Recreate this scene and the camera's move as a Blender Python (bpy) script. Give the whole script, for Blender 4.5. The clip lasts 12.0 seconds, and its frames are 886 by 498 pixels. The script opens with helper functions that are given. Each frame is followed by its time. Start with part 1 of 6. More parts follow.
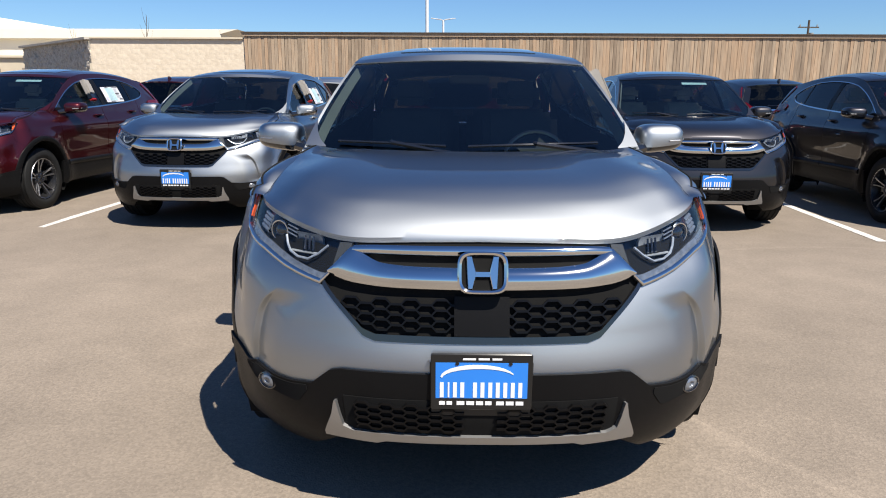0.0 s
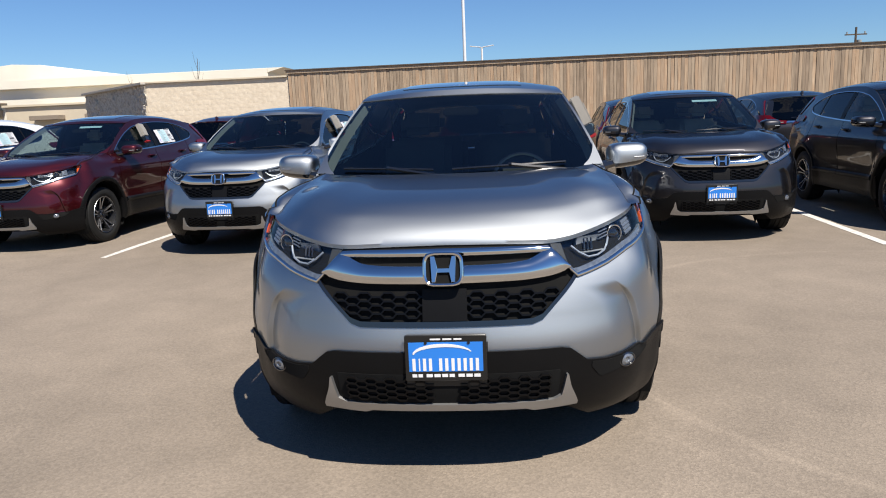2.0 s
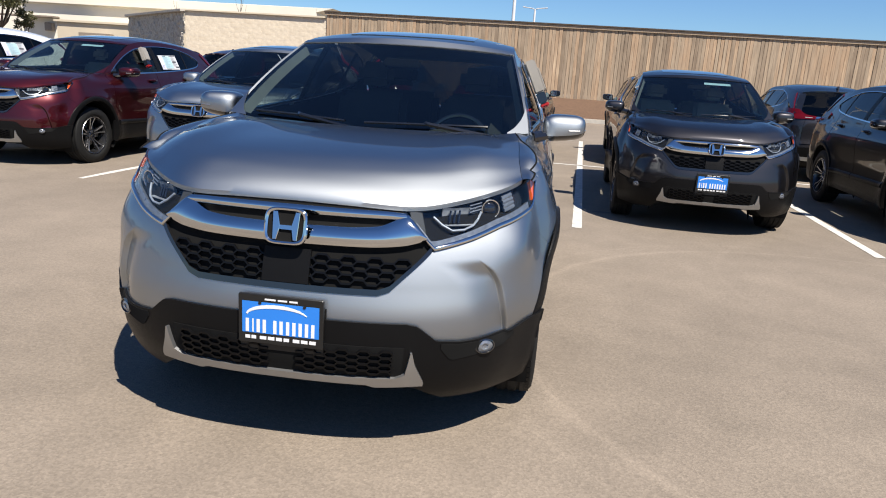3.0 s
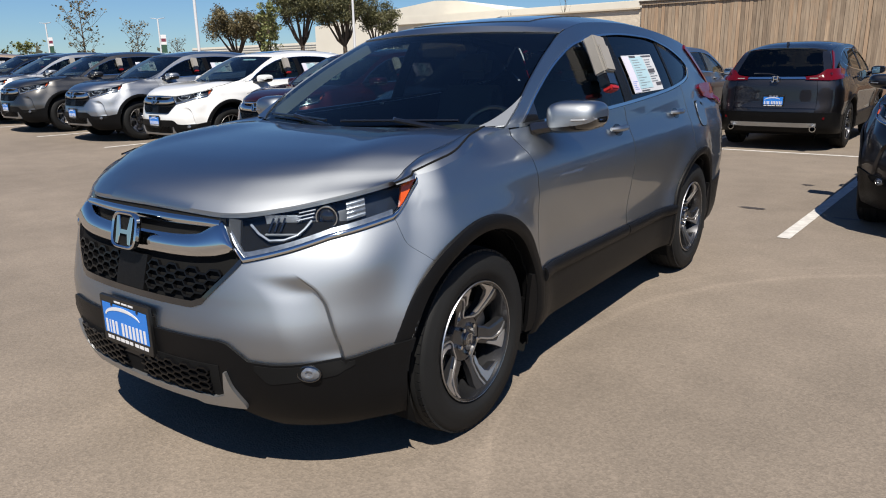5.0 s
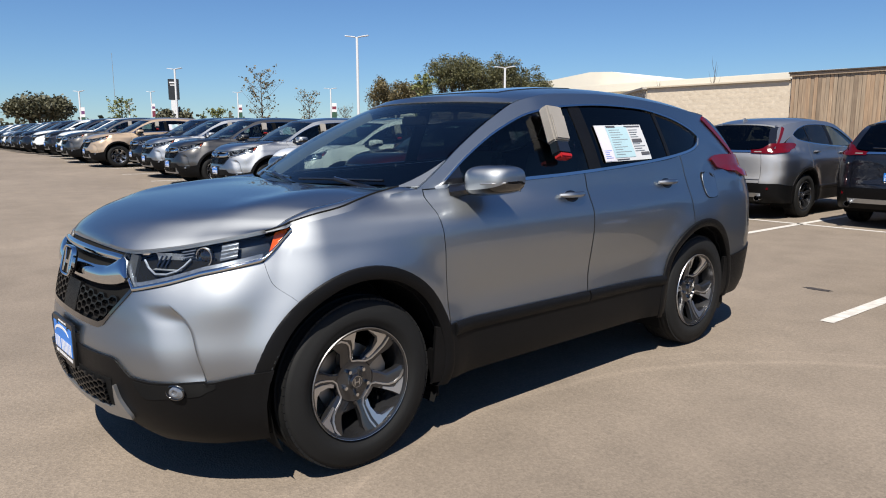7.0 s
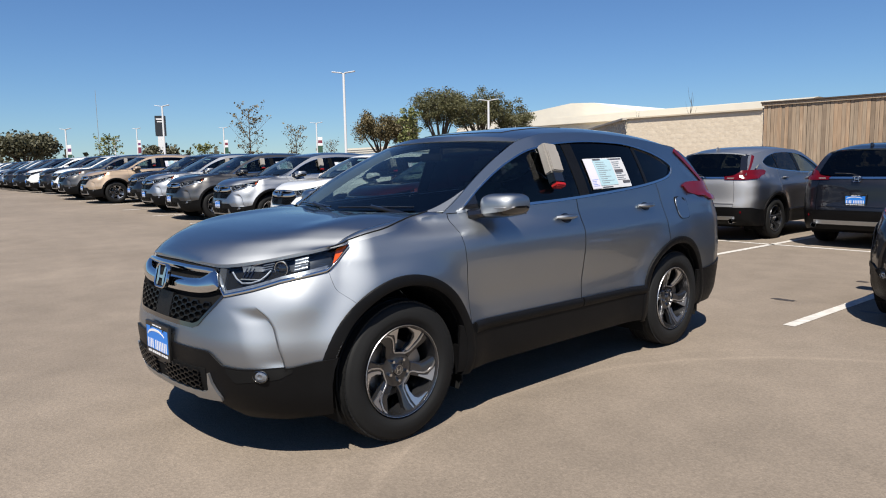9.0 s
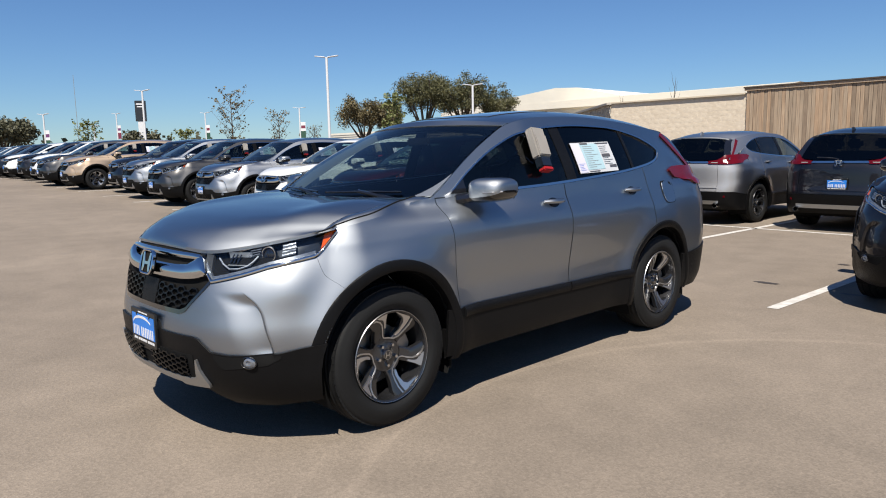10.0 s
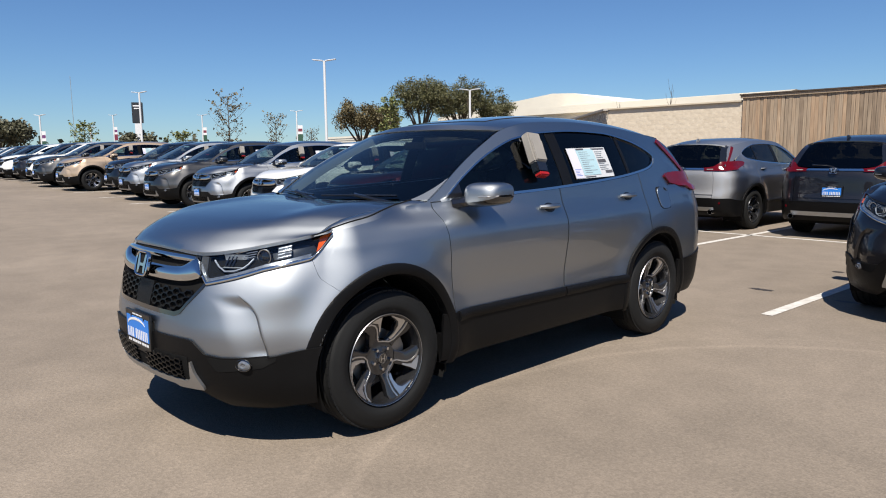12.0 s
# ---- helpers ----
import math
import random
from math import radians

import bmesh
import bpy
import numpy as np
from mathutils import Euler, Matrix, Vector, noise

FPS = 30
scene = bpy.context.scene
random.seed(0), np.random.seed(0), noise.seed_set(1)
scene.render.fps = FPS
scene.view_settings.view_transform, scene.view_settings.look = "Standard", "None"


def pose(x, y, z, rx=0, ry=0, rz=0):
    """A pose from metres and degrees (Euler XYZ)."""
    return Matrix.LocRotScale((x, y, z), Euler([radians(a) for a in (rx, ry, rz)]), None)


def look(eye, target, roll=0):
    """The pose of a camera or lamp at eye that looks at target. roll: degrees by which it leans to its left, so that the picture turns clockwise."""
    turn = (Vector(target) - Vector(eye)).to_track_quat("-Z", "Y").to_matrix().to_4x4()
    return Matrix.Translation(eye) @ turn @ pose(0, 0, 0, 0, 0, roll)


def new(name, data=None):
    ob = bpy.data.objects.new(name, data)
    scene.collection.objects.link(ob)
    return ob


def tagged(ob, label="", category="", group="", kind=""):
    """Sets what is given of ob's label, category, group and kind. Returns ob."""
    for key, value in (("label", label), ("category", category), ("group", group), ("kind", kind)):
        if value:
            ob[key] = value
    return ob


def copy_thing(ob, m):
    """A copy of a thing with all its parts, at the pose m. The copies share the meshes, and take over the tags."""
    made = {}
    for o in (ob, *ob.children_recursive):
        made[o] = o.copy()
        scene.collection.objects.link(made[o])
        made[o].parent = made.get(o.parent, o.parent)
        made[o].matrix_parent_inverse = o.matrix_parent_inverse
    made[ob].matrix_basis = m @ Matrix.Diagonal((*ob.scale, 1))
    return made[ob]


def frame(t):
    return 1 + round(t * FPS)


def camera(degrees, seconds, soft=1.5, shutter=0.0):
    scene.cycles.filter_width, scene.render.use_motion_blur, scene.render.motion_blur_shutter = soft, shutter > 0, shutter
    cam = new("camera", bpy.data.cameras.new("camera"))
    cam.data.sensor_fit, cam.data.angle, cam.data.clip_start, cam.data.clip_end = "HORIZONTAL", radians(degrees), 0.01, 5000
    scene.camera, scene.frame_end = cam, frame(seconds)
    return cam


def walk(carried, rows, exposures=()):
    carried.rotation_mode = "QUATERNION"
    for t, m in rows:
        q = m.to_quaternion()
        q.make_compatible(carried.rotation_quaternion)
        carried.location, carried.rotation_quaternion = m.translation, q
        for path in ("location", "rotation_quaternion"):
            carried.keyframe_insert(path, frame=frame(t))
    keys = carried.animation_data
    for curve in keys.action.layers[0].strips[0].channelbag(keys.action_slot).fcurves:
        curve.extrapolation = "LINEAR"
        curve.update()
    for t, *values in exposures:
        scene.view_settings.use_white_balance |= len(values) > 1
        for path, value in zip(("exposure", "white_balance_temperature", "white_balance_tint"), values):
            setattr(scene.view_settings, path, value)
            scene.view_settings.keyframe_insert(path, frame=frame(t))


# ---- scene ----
cam = camera(64.9, 12.0, 1.05)
PATH = [
    (0, (-0.103, -2.921, 1.408), (-0.12, -0.971, 0.967), 0.3),
    (0.5, (0.003, -3.17, 1.42), (0.071, -1.211, 1.023), 0.8),
    (1, (-0.004, -3.395, 1.421), (0.08, -1.439, 1.01), 1.4),
    (1.5, (0.013, -3.447, 1.425), (0.035, -1.486, 1.034), 0.6),
    (2, (0.208, -3.436, 1.431), (0.051, -1.477, 1.063), -2.4),
    (2.5, (0.531, -3.374, 1.417), (0.333, -1.435, 0.967), 0.7),
    (3, (0.846, -3.149, 1.413), (0.598, -1.224, 0.931), 3.7),
    (3.2, (0.979, -3.066, 1.408), (0.659, -1.145, 0.951), 0.3),
    (4.8, (2.156, -2.259, 1.398), (1.043, -0.66, 0.943), 1.6),
    (5, (2.293, -2.14, 1.41), (1.151, -0.579, 0.899), -1.1),
    (5.5, (2.553, -1.767, 1.399), (1.552, -0.09, 0.966), 2.2),
    (6, (2.762, -1.457, 1.354), (1.398, -0.036, 1.009), 1.7),
    (6.5, (2.945, -1.41, 1.379), (1.414, -0.153, 1.101), -2.0),
    (7, (3.204, -1.596, 1.389), (1.72, -0.295, 1.066), -0.1),
    (7.2, (3.299, -1.633, 1.381), (1.814, -0.321, 1.109), -0.8),
    (8.8, (3.592, -2.19, 1.404), (2.144, -0.834, 1.147), -1.1),
    (9, (3.606, -2.212, 1.408), (2.141, -0.871, 1.172), -1.0),
    (9.5, (3.603, -2.212, 1.402), (2.173, -0.838, 1.14), -1.1),
    (10, (3.584, -2.22, 1.403), (2.153, -0.851, 1.125), -1.1),
    (10.5, (3.585, -2.216, 1.402), (2.161, -0.843, 1.111), -1.5),
    (11, (3.587, -2.219, 1.406), (2.179, -0.826, 1.132), -1.2),
    (11.5, (3.596, -2.224, 1.403), (2.178, -0.841, 1.127), -0.7),
    (12, (3.59, -2.222, 1.402), (2.165, -0.843, 1.136), -0.6),
]
walk(cam, [(t, look(eye, target, roll)) for t, eye, target, roll in PATH], [(0.0, 0.96), (1.5, 0.89), (2.0, 0.82), (2.5, 0.80), (3.0, 0.90), (3.2, 0.89), (4.8, 0.53), (5.0, 0.53), (5.5, 0.60), (6.5, 0.70), (7.0, 0.68), (8.8, 0.64), (12.0, 0.64)])

# ---- light ----
world = bpy.data.worlds.new("sky")
scene.world = world
world.use_nodes = True
SUN_WAY = Vector((0.41, -0.49, 1.0)).normalized()
sky = world.node_tree.nodes.new("ShaderNodeTexSky")
sky.sky_type, sky.sun_disc = "NISHITA", False
sky.sun_elevation = math.asin(SUN_WAY.z)
sky.sun_rotation = math.atan2(SUN_WAY.x, SUN_WAY.y)
sky.air_density, sky.dust_density, sky.ozone_density = 1.0, 0.0, 1.4
deepen = world.node_tree.nodes.new("ShaderNodeVectorMath")
deepen.operation = "MULTIPLY"
deepen.inputs[1].default_value = (0.59, 0.83, 1.16)
world.node_tree.links.new(sky.outputs[0], deepen.inputs[0])
world.node_tree.links.new(deepen.outputs[0], world.node_tree.nodes["Background"].inputs[0])
world.node_tree.nodes["Background"].inputs[1].default_value = 0.0545
lamp = bpy.data.lights.new("sun", "SUN")
lamp.energy, lamp.angle, lamp.color = 5.2, radians(0.53), (1.0, 0.93, 0.83)
sun = new("sun", lamp)
sun.matrix_world = look(SUN_WAY * 60, (0, 0, 0))


# ---- materials ----
def nodes_of(name):
    m = bpy.data.materials.new(name)
    m.use_nodes = True
    return m, m.node_tree.nodes, m.node_tree.links, m.node_tree.nodes["Principled BSDF"]


def plain(name, rgb, rough=0.5, metal=0.0, coat=0.0, vary=0.12, scale=6.0, bump=0.0, bump_scale=200.0, spec=0.5):
    """A surface with a broad and a fine variation of its colour, and a fine relief."""
    m, n, l, b = nodes_of(name)
    b.inputs["Roughness"].default_value, b.inputs["Metallic"].default_value = rough, metal
    b.inputs["Coat Weight"].default_value, b.inputs["Coat Roughness"].default_value = coat, 0.03
    b.inputs["Specular IOR Level"].default_value = spec
    co = n.new("ShaderNodeTexCoord")
    a = n.new("ShaderNodeTexNoise")
    a.inputs["Scale"].default_value, a.inputs["Detail"].default_value = scale, 6
    l.new(co.outputs["Object"], a.inputs["Vector"])
    r = n.new("ShaderNodeMapRange")
    r.inputs["From Min"].default_value, r.inputs["From Max"].default_value = 0.25, 0.75
    r.inputs["To Min"].default_value, r.inputs["To Max"].default_value = 1 - vary, 1 + vary
    l.new(a.outputs["Fac"], r.inputs["Value"])
    mul = n.new("ShaderNodeVectorMath")
    mul.operation = "SCALE"
    mul.inputs[0].default_value = rgb
    l.new(r.outputs[0], mul.inputs["Scale"])
    l.new(mul.outputs[0], b.inputs["Base Color"])
    if bump:
        f = n.new("ShaderNodeTexNoise")
        f.inputs["Scale"].default_value, f.inputs["Detail"].default_value = bump_scale, 3
        l.new(co.outputs["Object"], f.inputs["Vector"])
        k = n.new("ShaderNodeBump")
        k.inputs["Strength"].default_value, k.inputs["Distance"].default_value = bump, 0.004
        l.new(f.outputs["Fac"], k.inputs["Height"])
        l.new(k.outputs[0], b.inputs["Normal"])
    return m


def paint(name, rgb, metal=0.75, rough=0.62, wide_share=0.6):
    """Clear-coated car paint: a body colour, a broad lobe of metallic flake, and a mirror-smooth coat over both."""
    m, n, l, b = nodes_of(name)
    co = n.new("ShaderNodeTexCoord")
    f = n.new("ShaderNodeTexNoise")
    f.inputs["Scale"].default_value, f.inputs["Detail"].default_value = 900, 1
    l.new(co.outputs["Object"], f.inputs["Vector"])
    d = n.new("ShaderNodeTexNoise")
    d.inputs["Scale"].default_value, d.inputs["Detail"].default_value = 5, 8
    l.new(co.outputs["Object"], d.inputs["Vector"])
    k = n.new("ShaderNodeBump")
    k.inputs["Strength"].default_value, k.inputs["Distance"].default_value = 0.06 * metal, 0.001
    l.new(f.outputs["Fac"], k.inputs["Height"])
    b.inputs["Base Color"].default_value = (*rgb, 1)
    b.inputs["Metallic"].default_value = metal
    r = n.new("ShaderNodeMapRange")
    r.inputs["To Min"].default_value, r.inputs["To Max"].default_value = 0.31, 0.37
    l.new(d.outputs["Fac"], r.inputs["Value"])
    l.new(r.outputs[0], b.inputs["Roughness"])
    l.new(k.outputs[0], b.inputs["Normal"])
    wide = n.new("ShaderNodeBsdfAnisotropic")
    wide.distribution = "BECKMANN"
    wide.inputs["Color"].default_value = (*rgb, 1)
    wide.inputs["Roughness"].default_value = rough
    l.new(k.outputs[0], wide.inputs["Normal"])
    mix = n.new("ShaderNodeMixShader")
    mix.inputs[0].default_value = wide_share * metal
    l.new(b.outputs[0], mix.inputs[1])
    l.new(wide.outputs[0], mix.inputs[2])
    fres = n.new("ShaderNodeFresnel")
    fres.inputs[0].default_value = 1.5
    coat = n.new("ShaderNodeBsdfAnisotropic")
    coat.inputs["Roughness"].default_value = 0.02
    top = n.new("ShaderNodeMixShader")
    l.new(fres.outputs[0], top.inputs[0])
    l.new(mix.outputs[0], top.inputs[1])
    l.new(coat.outputs[0], top.inputs[2])
    l.new(top.outputs[0], n["Material Output"].inputs[0])
    return m


def glass(name, tint, gloss_rough=0.0, ior=1.5):
    """A thin tinted pane: it lets tinted light through and mirrors by Fresnel."""
    m, n, l, b = nodes_of(name)
    n.remove(b)
    t = n.new("ShaderNodeBsdfTransparent")
    t.inputs[0].default_value = (*tint, 1)
    g = n.new("ShaderNodeBsdfGlossy")
    g.inputs["Roughness"].default_value = gloss_rough
    # gloss by Schlick's rule, alike from both sides of the pane
    f0 = ((ior - 1) / (ior + 1)) ** 2
    f = n.new("ShaderNodeLayerWeight")
    f.inputs[0].default_value = 0.5
    p = n.new("ShaderNodeMath")
    p.operation = "POWER"
    p.inputs[1].default_value = 5.0
    l.new(f.outputs["Facing"], p.inputs[0])
    r = n.new("ShaderNodeMapRange")
    r.inputs["To Min"].default_value, r.inputs["To Max"].default_value = f0, 1.0
    l.new(p.outputs[0], r.inputs["Value"])
    x = n.new("ShaderNodeMixShader")
    l.new(r.outputs[0], x.inputs[0])
    l.new(t.outputs[0], x.inputs[1])
    l.new(g.outputs[0], x.inputs[2])
    l.new(x.outputs[0], n["Material Output"].inputs[0])
    return m


SILVER = paint("silver_paint", (0.37, 0.393, 0.413), 1.0, 0.63, 0.66)
BRIGHT = paint("light_silver_paint", (0.40, 0.415, 0.43), 1.0, 0.62, 0.65)
STEEL = paint("dark_steel_paint", (0.10, 0.098, 0.096), 0.95, 0.60, 0.6)
GREY = paint("dark_grey_paint", (0.034, 0.033, 0.037), 0.85, 0.60, 0.6)
MID = paint("steel_grey_paint", (0.36, 0.363, 0.37), 0.95, 0.74, 0.7)
RED = paint("dark_red_paint", (0.050, 0.0035, 0.006), 0.6)
WHITE = paint("white_paint", (0.663, 0.663, 0.646), 0.0)
NAVY = paint("navy_paint", (0.007, 0.010, 0.018), 0.4)
BEIGE = paint("sand_paint", (0.41, 0.312, 0.221), 0.35)
CLAD = plain("black_cladding", (0.0052, 0.0052, 0.0056), 0.40, bump=0.2, bump_scale=900, spec=0.11)
DARK = plain("dark_liner", (0.008, 0.008, 0.008), 0.9, spec=0.1)
MESHBLACK = plain("grille_mesh_black", (0.004, 0.004, 0.0045), 0.28, spec=0.16)
LAMPSILVER = plain("lamp_silver", (0.42, 0.44, 0.47), 0.32, 0.55, vary=0.25, scale=40)
PIANO = plain("gloss_black", (0.008, 0.008, 0.009), 0.08, coat=1.0)
CHROME = plain("chrome", (0.62, 0.63, 0.64), 0.08, 1.0, vary=0.02)
SATIN = plain("satin_silver", (0.36, 0.365, 0.37), 0.42, 0.9, vary=0.05)
RUBBER = plain("tyre_rubber", (0.0105, 0.0108, 0.011), 0.66, bump=0.3, bump_scale=400, spec=0.2)
RIMDARK = plain("rim_dark", (0.060, 0.061, 0.066), 0.27, 0.8, coat=0.5)
MACHINED = plain("machined_alloy", (0.58, 0.58, 0.59), 0.36, 1.0, vary=0.04)
BRAKE = plain("brake_steel", (0.30, 0.29, 0.28), 0.4, 0.9)
SEAT = plain("seat_fabric", (0.0532, 0.0532, 0.0555), 0.9, bump=0.4, bump_scale=500)
SEATTAN = plain("seat_leather", (0.319, 0.296, 0.258), 0.6)
TRIM = plain("cabin_plastic", (0.038, 0.0395, 0.0418), 0.6, bump=0.3, bump_scale=300, spec=0.2)
LINER = plain("headliner", (0.228, 0.236, 0.228), 0.95)
PILLARTRIM = plain("pillar_trim_fabric", (0.114, 0.122, 0.118), 0.95)
LAMPGREY = plain("lamp_reflector_grey", (0.20, 0.215, 0.24), 0.25, 0.6, vary=0.3, scale=60)
LAMPIN = plain("lamp_housing", (0.022, 0.027, 0.036), 0.22, 0.3, vary=0.2, scale=30)
AMBER = plain("amber_lens", (0.50, 0.070, 0.005), 0.15, coat=1.0)
REDLENS = plain("red_lens", (0.085, 0.002, 0.005), 0.10, spec=0.35)
WINDSHIELD = glass("windshield_glass", (0.62, 0.70, 0.69), 0.0, 1.85)
TINTED = glass("tinted_glass", (0.045, 0.05, 0.052))
FRONTGLASS = glass("front_window_glass", (0.38, 0.45, 0.43), 0.0, 1.6)
LENS = glass("lamp_lens", (0.92, 0.95, 0.97))
PAPER = plain("paper", (0.45, 0.46, 0.48), 0.7, vary=0.04)
PALEBLUE = plain("pale_blue_print", (0.31, 0.45, 0.50), 0.7, vary=0.05)
PRINT = plain("black_print", (0.06, 0.06, 0.07), 0.7)
PLATEBLUE = plain("plate_blue", (0.019, 0.175, 0.593), 0.4, vary=0.05)
PLATEBLACK = plain("plate_frame_black", (0.008, 0.008, 0.008), 0.35)
PLATEWHITE = plain("plate_white", (0.646, 0.646, 0.654), 0.5, vary=0.03)
KEYBOX = plain("keybox_putty", (0.236, 0.22, 0.198), 0.6)
KEYRED = plain("keybox_red", (0.289, 0.00912, 0.00912), 0.4)


# ---- mesh helpers ----
def part(name, verts, faces, mat, parent=None, label="", smooth=True, sharp=38):
    me = bpy.data.meshes.new(name)
    me.from_pydata([tuple(v) for v in verts], [], faces)
    if mat:
        me.materials.append(mat)
    if smooth:
        me.shade_smooth()
        me.set_sharp_from_angle(angle=radians(sharp))
    ob = new(name, me)
    if parent:
        ob.parent = parent
    if label:
        tagged(ob, label)
    return ob


def fix(verts, faces):
    """Weld and turn all faces outward."""
    bm = bmesh.new()
    vs = [bm.verts.new(v) for v in verts]
    for f in faces:
        if len(set(f)) >= 3:
            try:
                bm.faces.new([vs[i] for i in f])
            except ValueError:
                pass
    bmesh.ops.remove_doubles(bm, verts=bm.verts, dist=0.0004)
    bmesh.ops.recalc_face_normals(bm, faces=bm.faces)
    bm.verts.index_update()
    out = [v.co[:] for v in bm.verts], [[v.index for v in f.verts] for f in bm.faces]
    bm.free()
    return out


def join(*parts):
    verts, faces = [], []
    for v, f in parts:
        k = len(verts)
        verts += list(v)
        faces += [[i + k for i in q] for q in f]
    return verts, faces


def flip(vf):
    return [(-x, y, z) for x, y, z in vf[0]], [q[::-1] for q in vf[1]]


def both(vf):
    """The half and its mirror image, welded along the middle."""
    verts, faces = vf
    mid = [abs(v[0]) < 1e-4 for v in verts]
    faces = [f for f in faces if not all(mid[i] for i in f)]
    a, b = (verts, faces), flip((verts, faces))
    v, f = join(a, b)
    n, seen, to = len(verts), {}, {}
    for i, p in enumerate(v):
        if mid[i % n]:
            k = (round(p[1] * 5000), round(p[2] * 5000))
            to[i] = seen.setdefault(k, i)
    f = [[to.get(i, i) for i in q] for q in f]
    used = sorted({i for q in f for i in q})
    new_index = {i: k for k, i in enumerate(used)}
    out = []
    for q in f:
        q = [new_index[i] for i in q]
        q = [i for k, i in enumerate(q) if i != q[k - 1]]
        if len(q) > 2:
            out.append(q)
    return [v[i] for i in used], out


def grid(fn, nu, nv, thick=None):
    """A sheet fn(a, b) -> (point, inward vector) for a, b in 0..1; with thick, its rim turns in by so much."""
    verts, faces, back = [], [], {}
    idx = {}
    for i in range(nu + 1):
        for j in range(nv + 1):
            p, n = fn(i / nu, j / nv)
            idx[i, j] = len(verts)
            verts.append(Vector(p))
            back[i, j] = Vector(n)
    for i in range(nu):
        for j in range(nv):
            faces.append([idx[i, j], idx[i + 1, j], idx[i + 1, j + 1], idx[i, j + 1]])
    if thick:
        rim = [(i, 0) for i in range(nu)] + [(nu, j) for j in range(nv)] + [(i, nv) for i in range(nu, 0, -1)] + [(0, j) for j in range(nv, 0, -1)]
        start = len(verts)
        for q in rim:
            verts.append(verts[idx[q]] + back[q] * thick)
        for a in range(len(rim)):
            b = (a + 1) % len(rim)
            faces.append([idx[rim[b]], idx[rim[a]], start + a, start + b])
    return verts, faces


def line(keys):
    """A piecewise linear function through (at, value) keys."""
    xs, ys = [k[0] for k in keys], [k[1] for k in keys]
    return lambda x: float(np.interp(x, xs, ys))


def curve(keys):
    """A smooth function through (at, value) keys (monotone cubic)."""
    xs, ys = np.array([k[0] for k in keys], float), np.array([k[1] for k in keys], float)
    h, d = np.diff(xs), np.diff(ys) / np.diff(xs)
    m = np.concatenate(([d[0]], [0 if a * b <= 0 else 2 * a * b / (a + b) for a, b in zip(d[:-1], d[1:])], [d[-1]]))

    def f(x):
        x = min(max(x, xs[0]), xs[-1])
        i = min(int(np.searchsorted(xs, x, "right")) - 1, len(h) - 1)
        t = (x - xs[i]) / h[i]
        return float((1 + 2 * t) * (1 - t) ** 2 * ys[i] + t * (1 - t) ** 2 * h[i] * m[i] + t * t * (3 - 2 * t) * ys[i + 1] + t * t * (t - 1) * h[i] * m[i + 1])
    return f


def box(x0, x1, y0, y1, z0, z1, bevel=0.0):
    bm = bmesh.new()
    bmesh.ops.create_cube(bm, size=1, matrix=Matrix.Translation(((x0 + x1) / 2, (y0 + y1) / 2, (z0 + z1) / 2)) @ Matrix.Diagonal((x1 - x0, y1 - y0, z1 - z0, 1)))
    if bevel:
        bmesh.ops.bevel(bm, geom=bm.edges[:], offset=bevel, segments=2, affect="EDGES")
    bm.verts.index_update()
    out = [v.co[:] for v in bm.verts], [[v.index for v in f.verts] for f in bm.faces]
    bm.free()
    return out


def moved(vf, m):
    return [tuple(m @ Vector(v)) for v in vf[0]], vf[1]


def lathe(profile, steps=48, axis="X", full=True):
    """(radius, along) keys turned round the X, Y or Z axis."""
    verts, faces, n = [], [], len(profile)
    for i in range(steps):
        a = math.tau * i / steps
        for r, h in profile:
            c, s = r * math.cos(a), r * math.sin(a)
            verts.append({"X": (h, c, s), "Y": (c, h, s), "Z": (c, s, h)}[axis])
    for i in range(steps):
        k = (i + 1) % steps
        for j in range(n - 1):
            faces.append([i * n + j, k * n + j, k * n + j + 1, i * n + j + 1])
    return fix(verts, faces)


def prism(poly, fn, h0, h1, bevel=0.0):
    """A flat outline [(a, b)] raised from h0 to h1 and placed by fn(a, b, h)."""
    bm = bmesh.new()
    lo = [bm.verts.new((a, b, h0)) for a, b in poly]
    hi = [bm.verts.new((a, b, h1)) for a, b in poly]
    bm.faces.new(lo[::-1])
    top = bm.faces.new(hi)
    for i in range(len(poly)):
        k = (i + 1) % len(poly)
        bm.faces.new((lo[i], lo[k], hi[k], hi[i]))
    if bevel:
        bmesh.ops.bevel(bm, geom=list(top.edges), offset=bevel, segments=1, affect="EDGES")
    bmesh.ops.recalc_face_normals(bm, faces=bm.faces)
    bm.verts.index_update()
    out = [fn(*v.co) for v in bm.verts], [[v.index for v in f.verts] for f in bm.faces]
    bm.free()
    return out


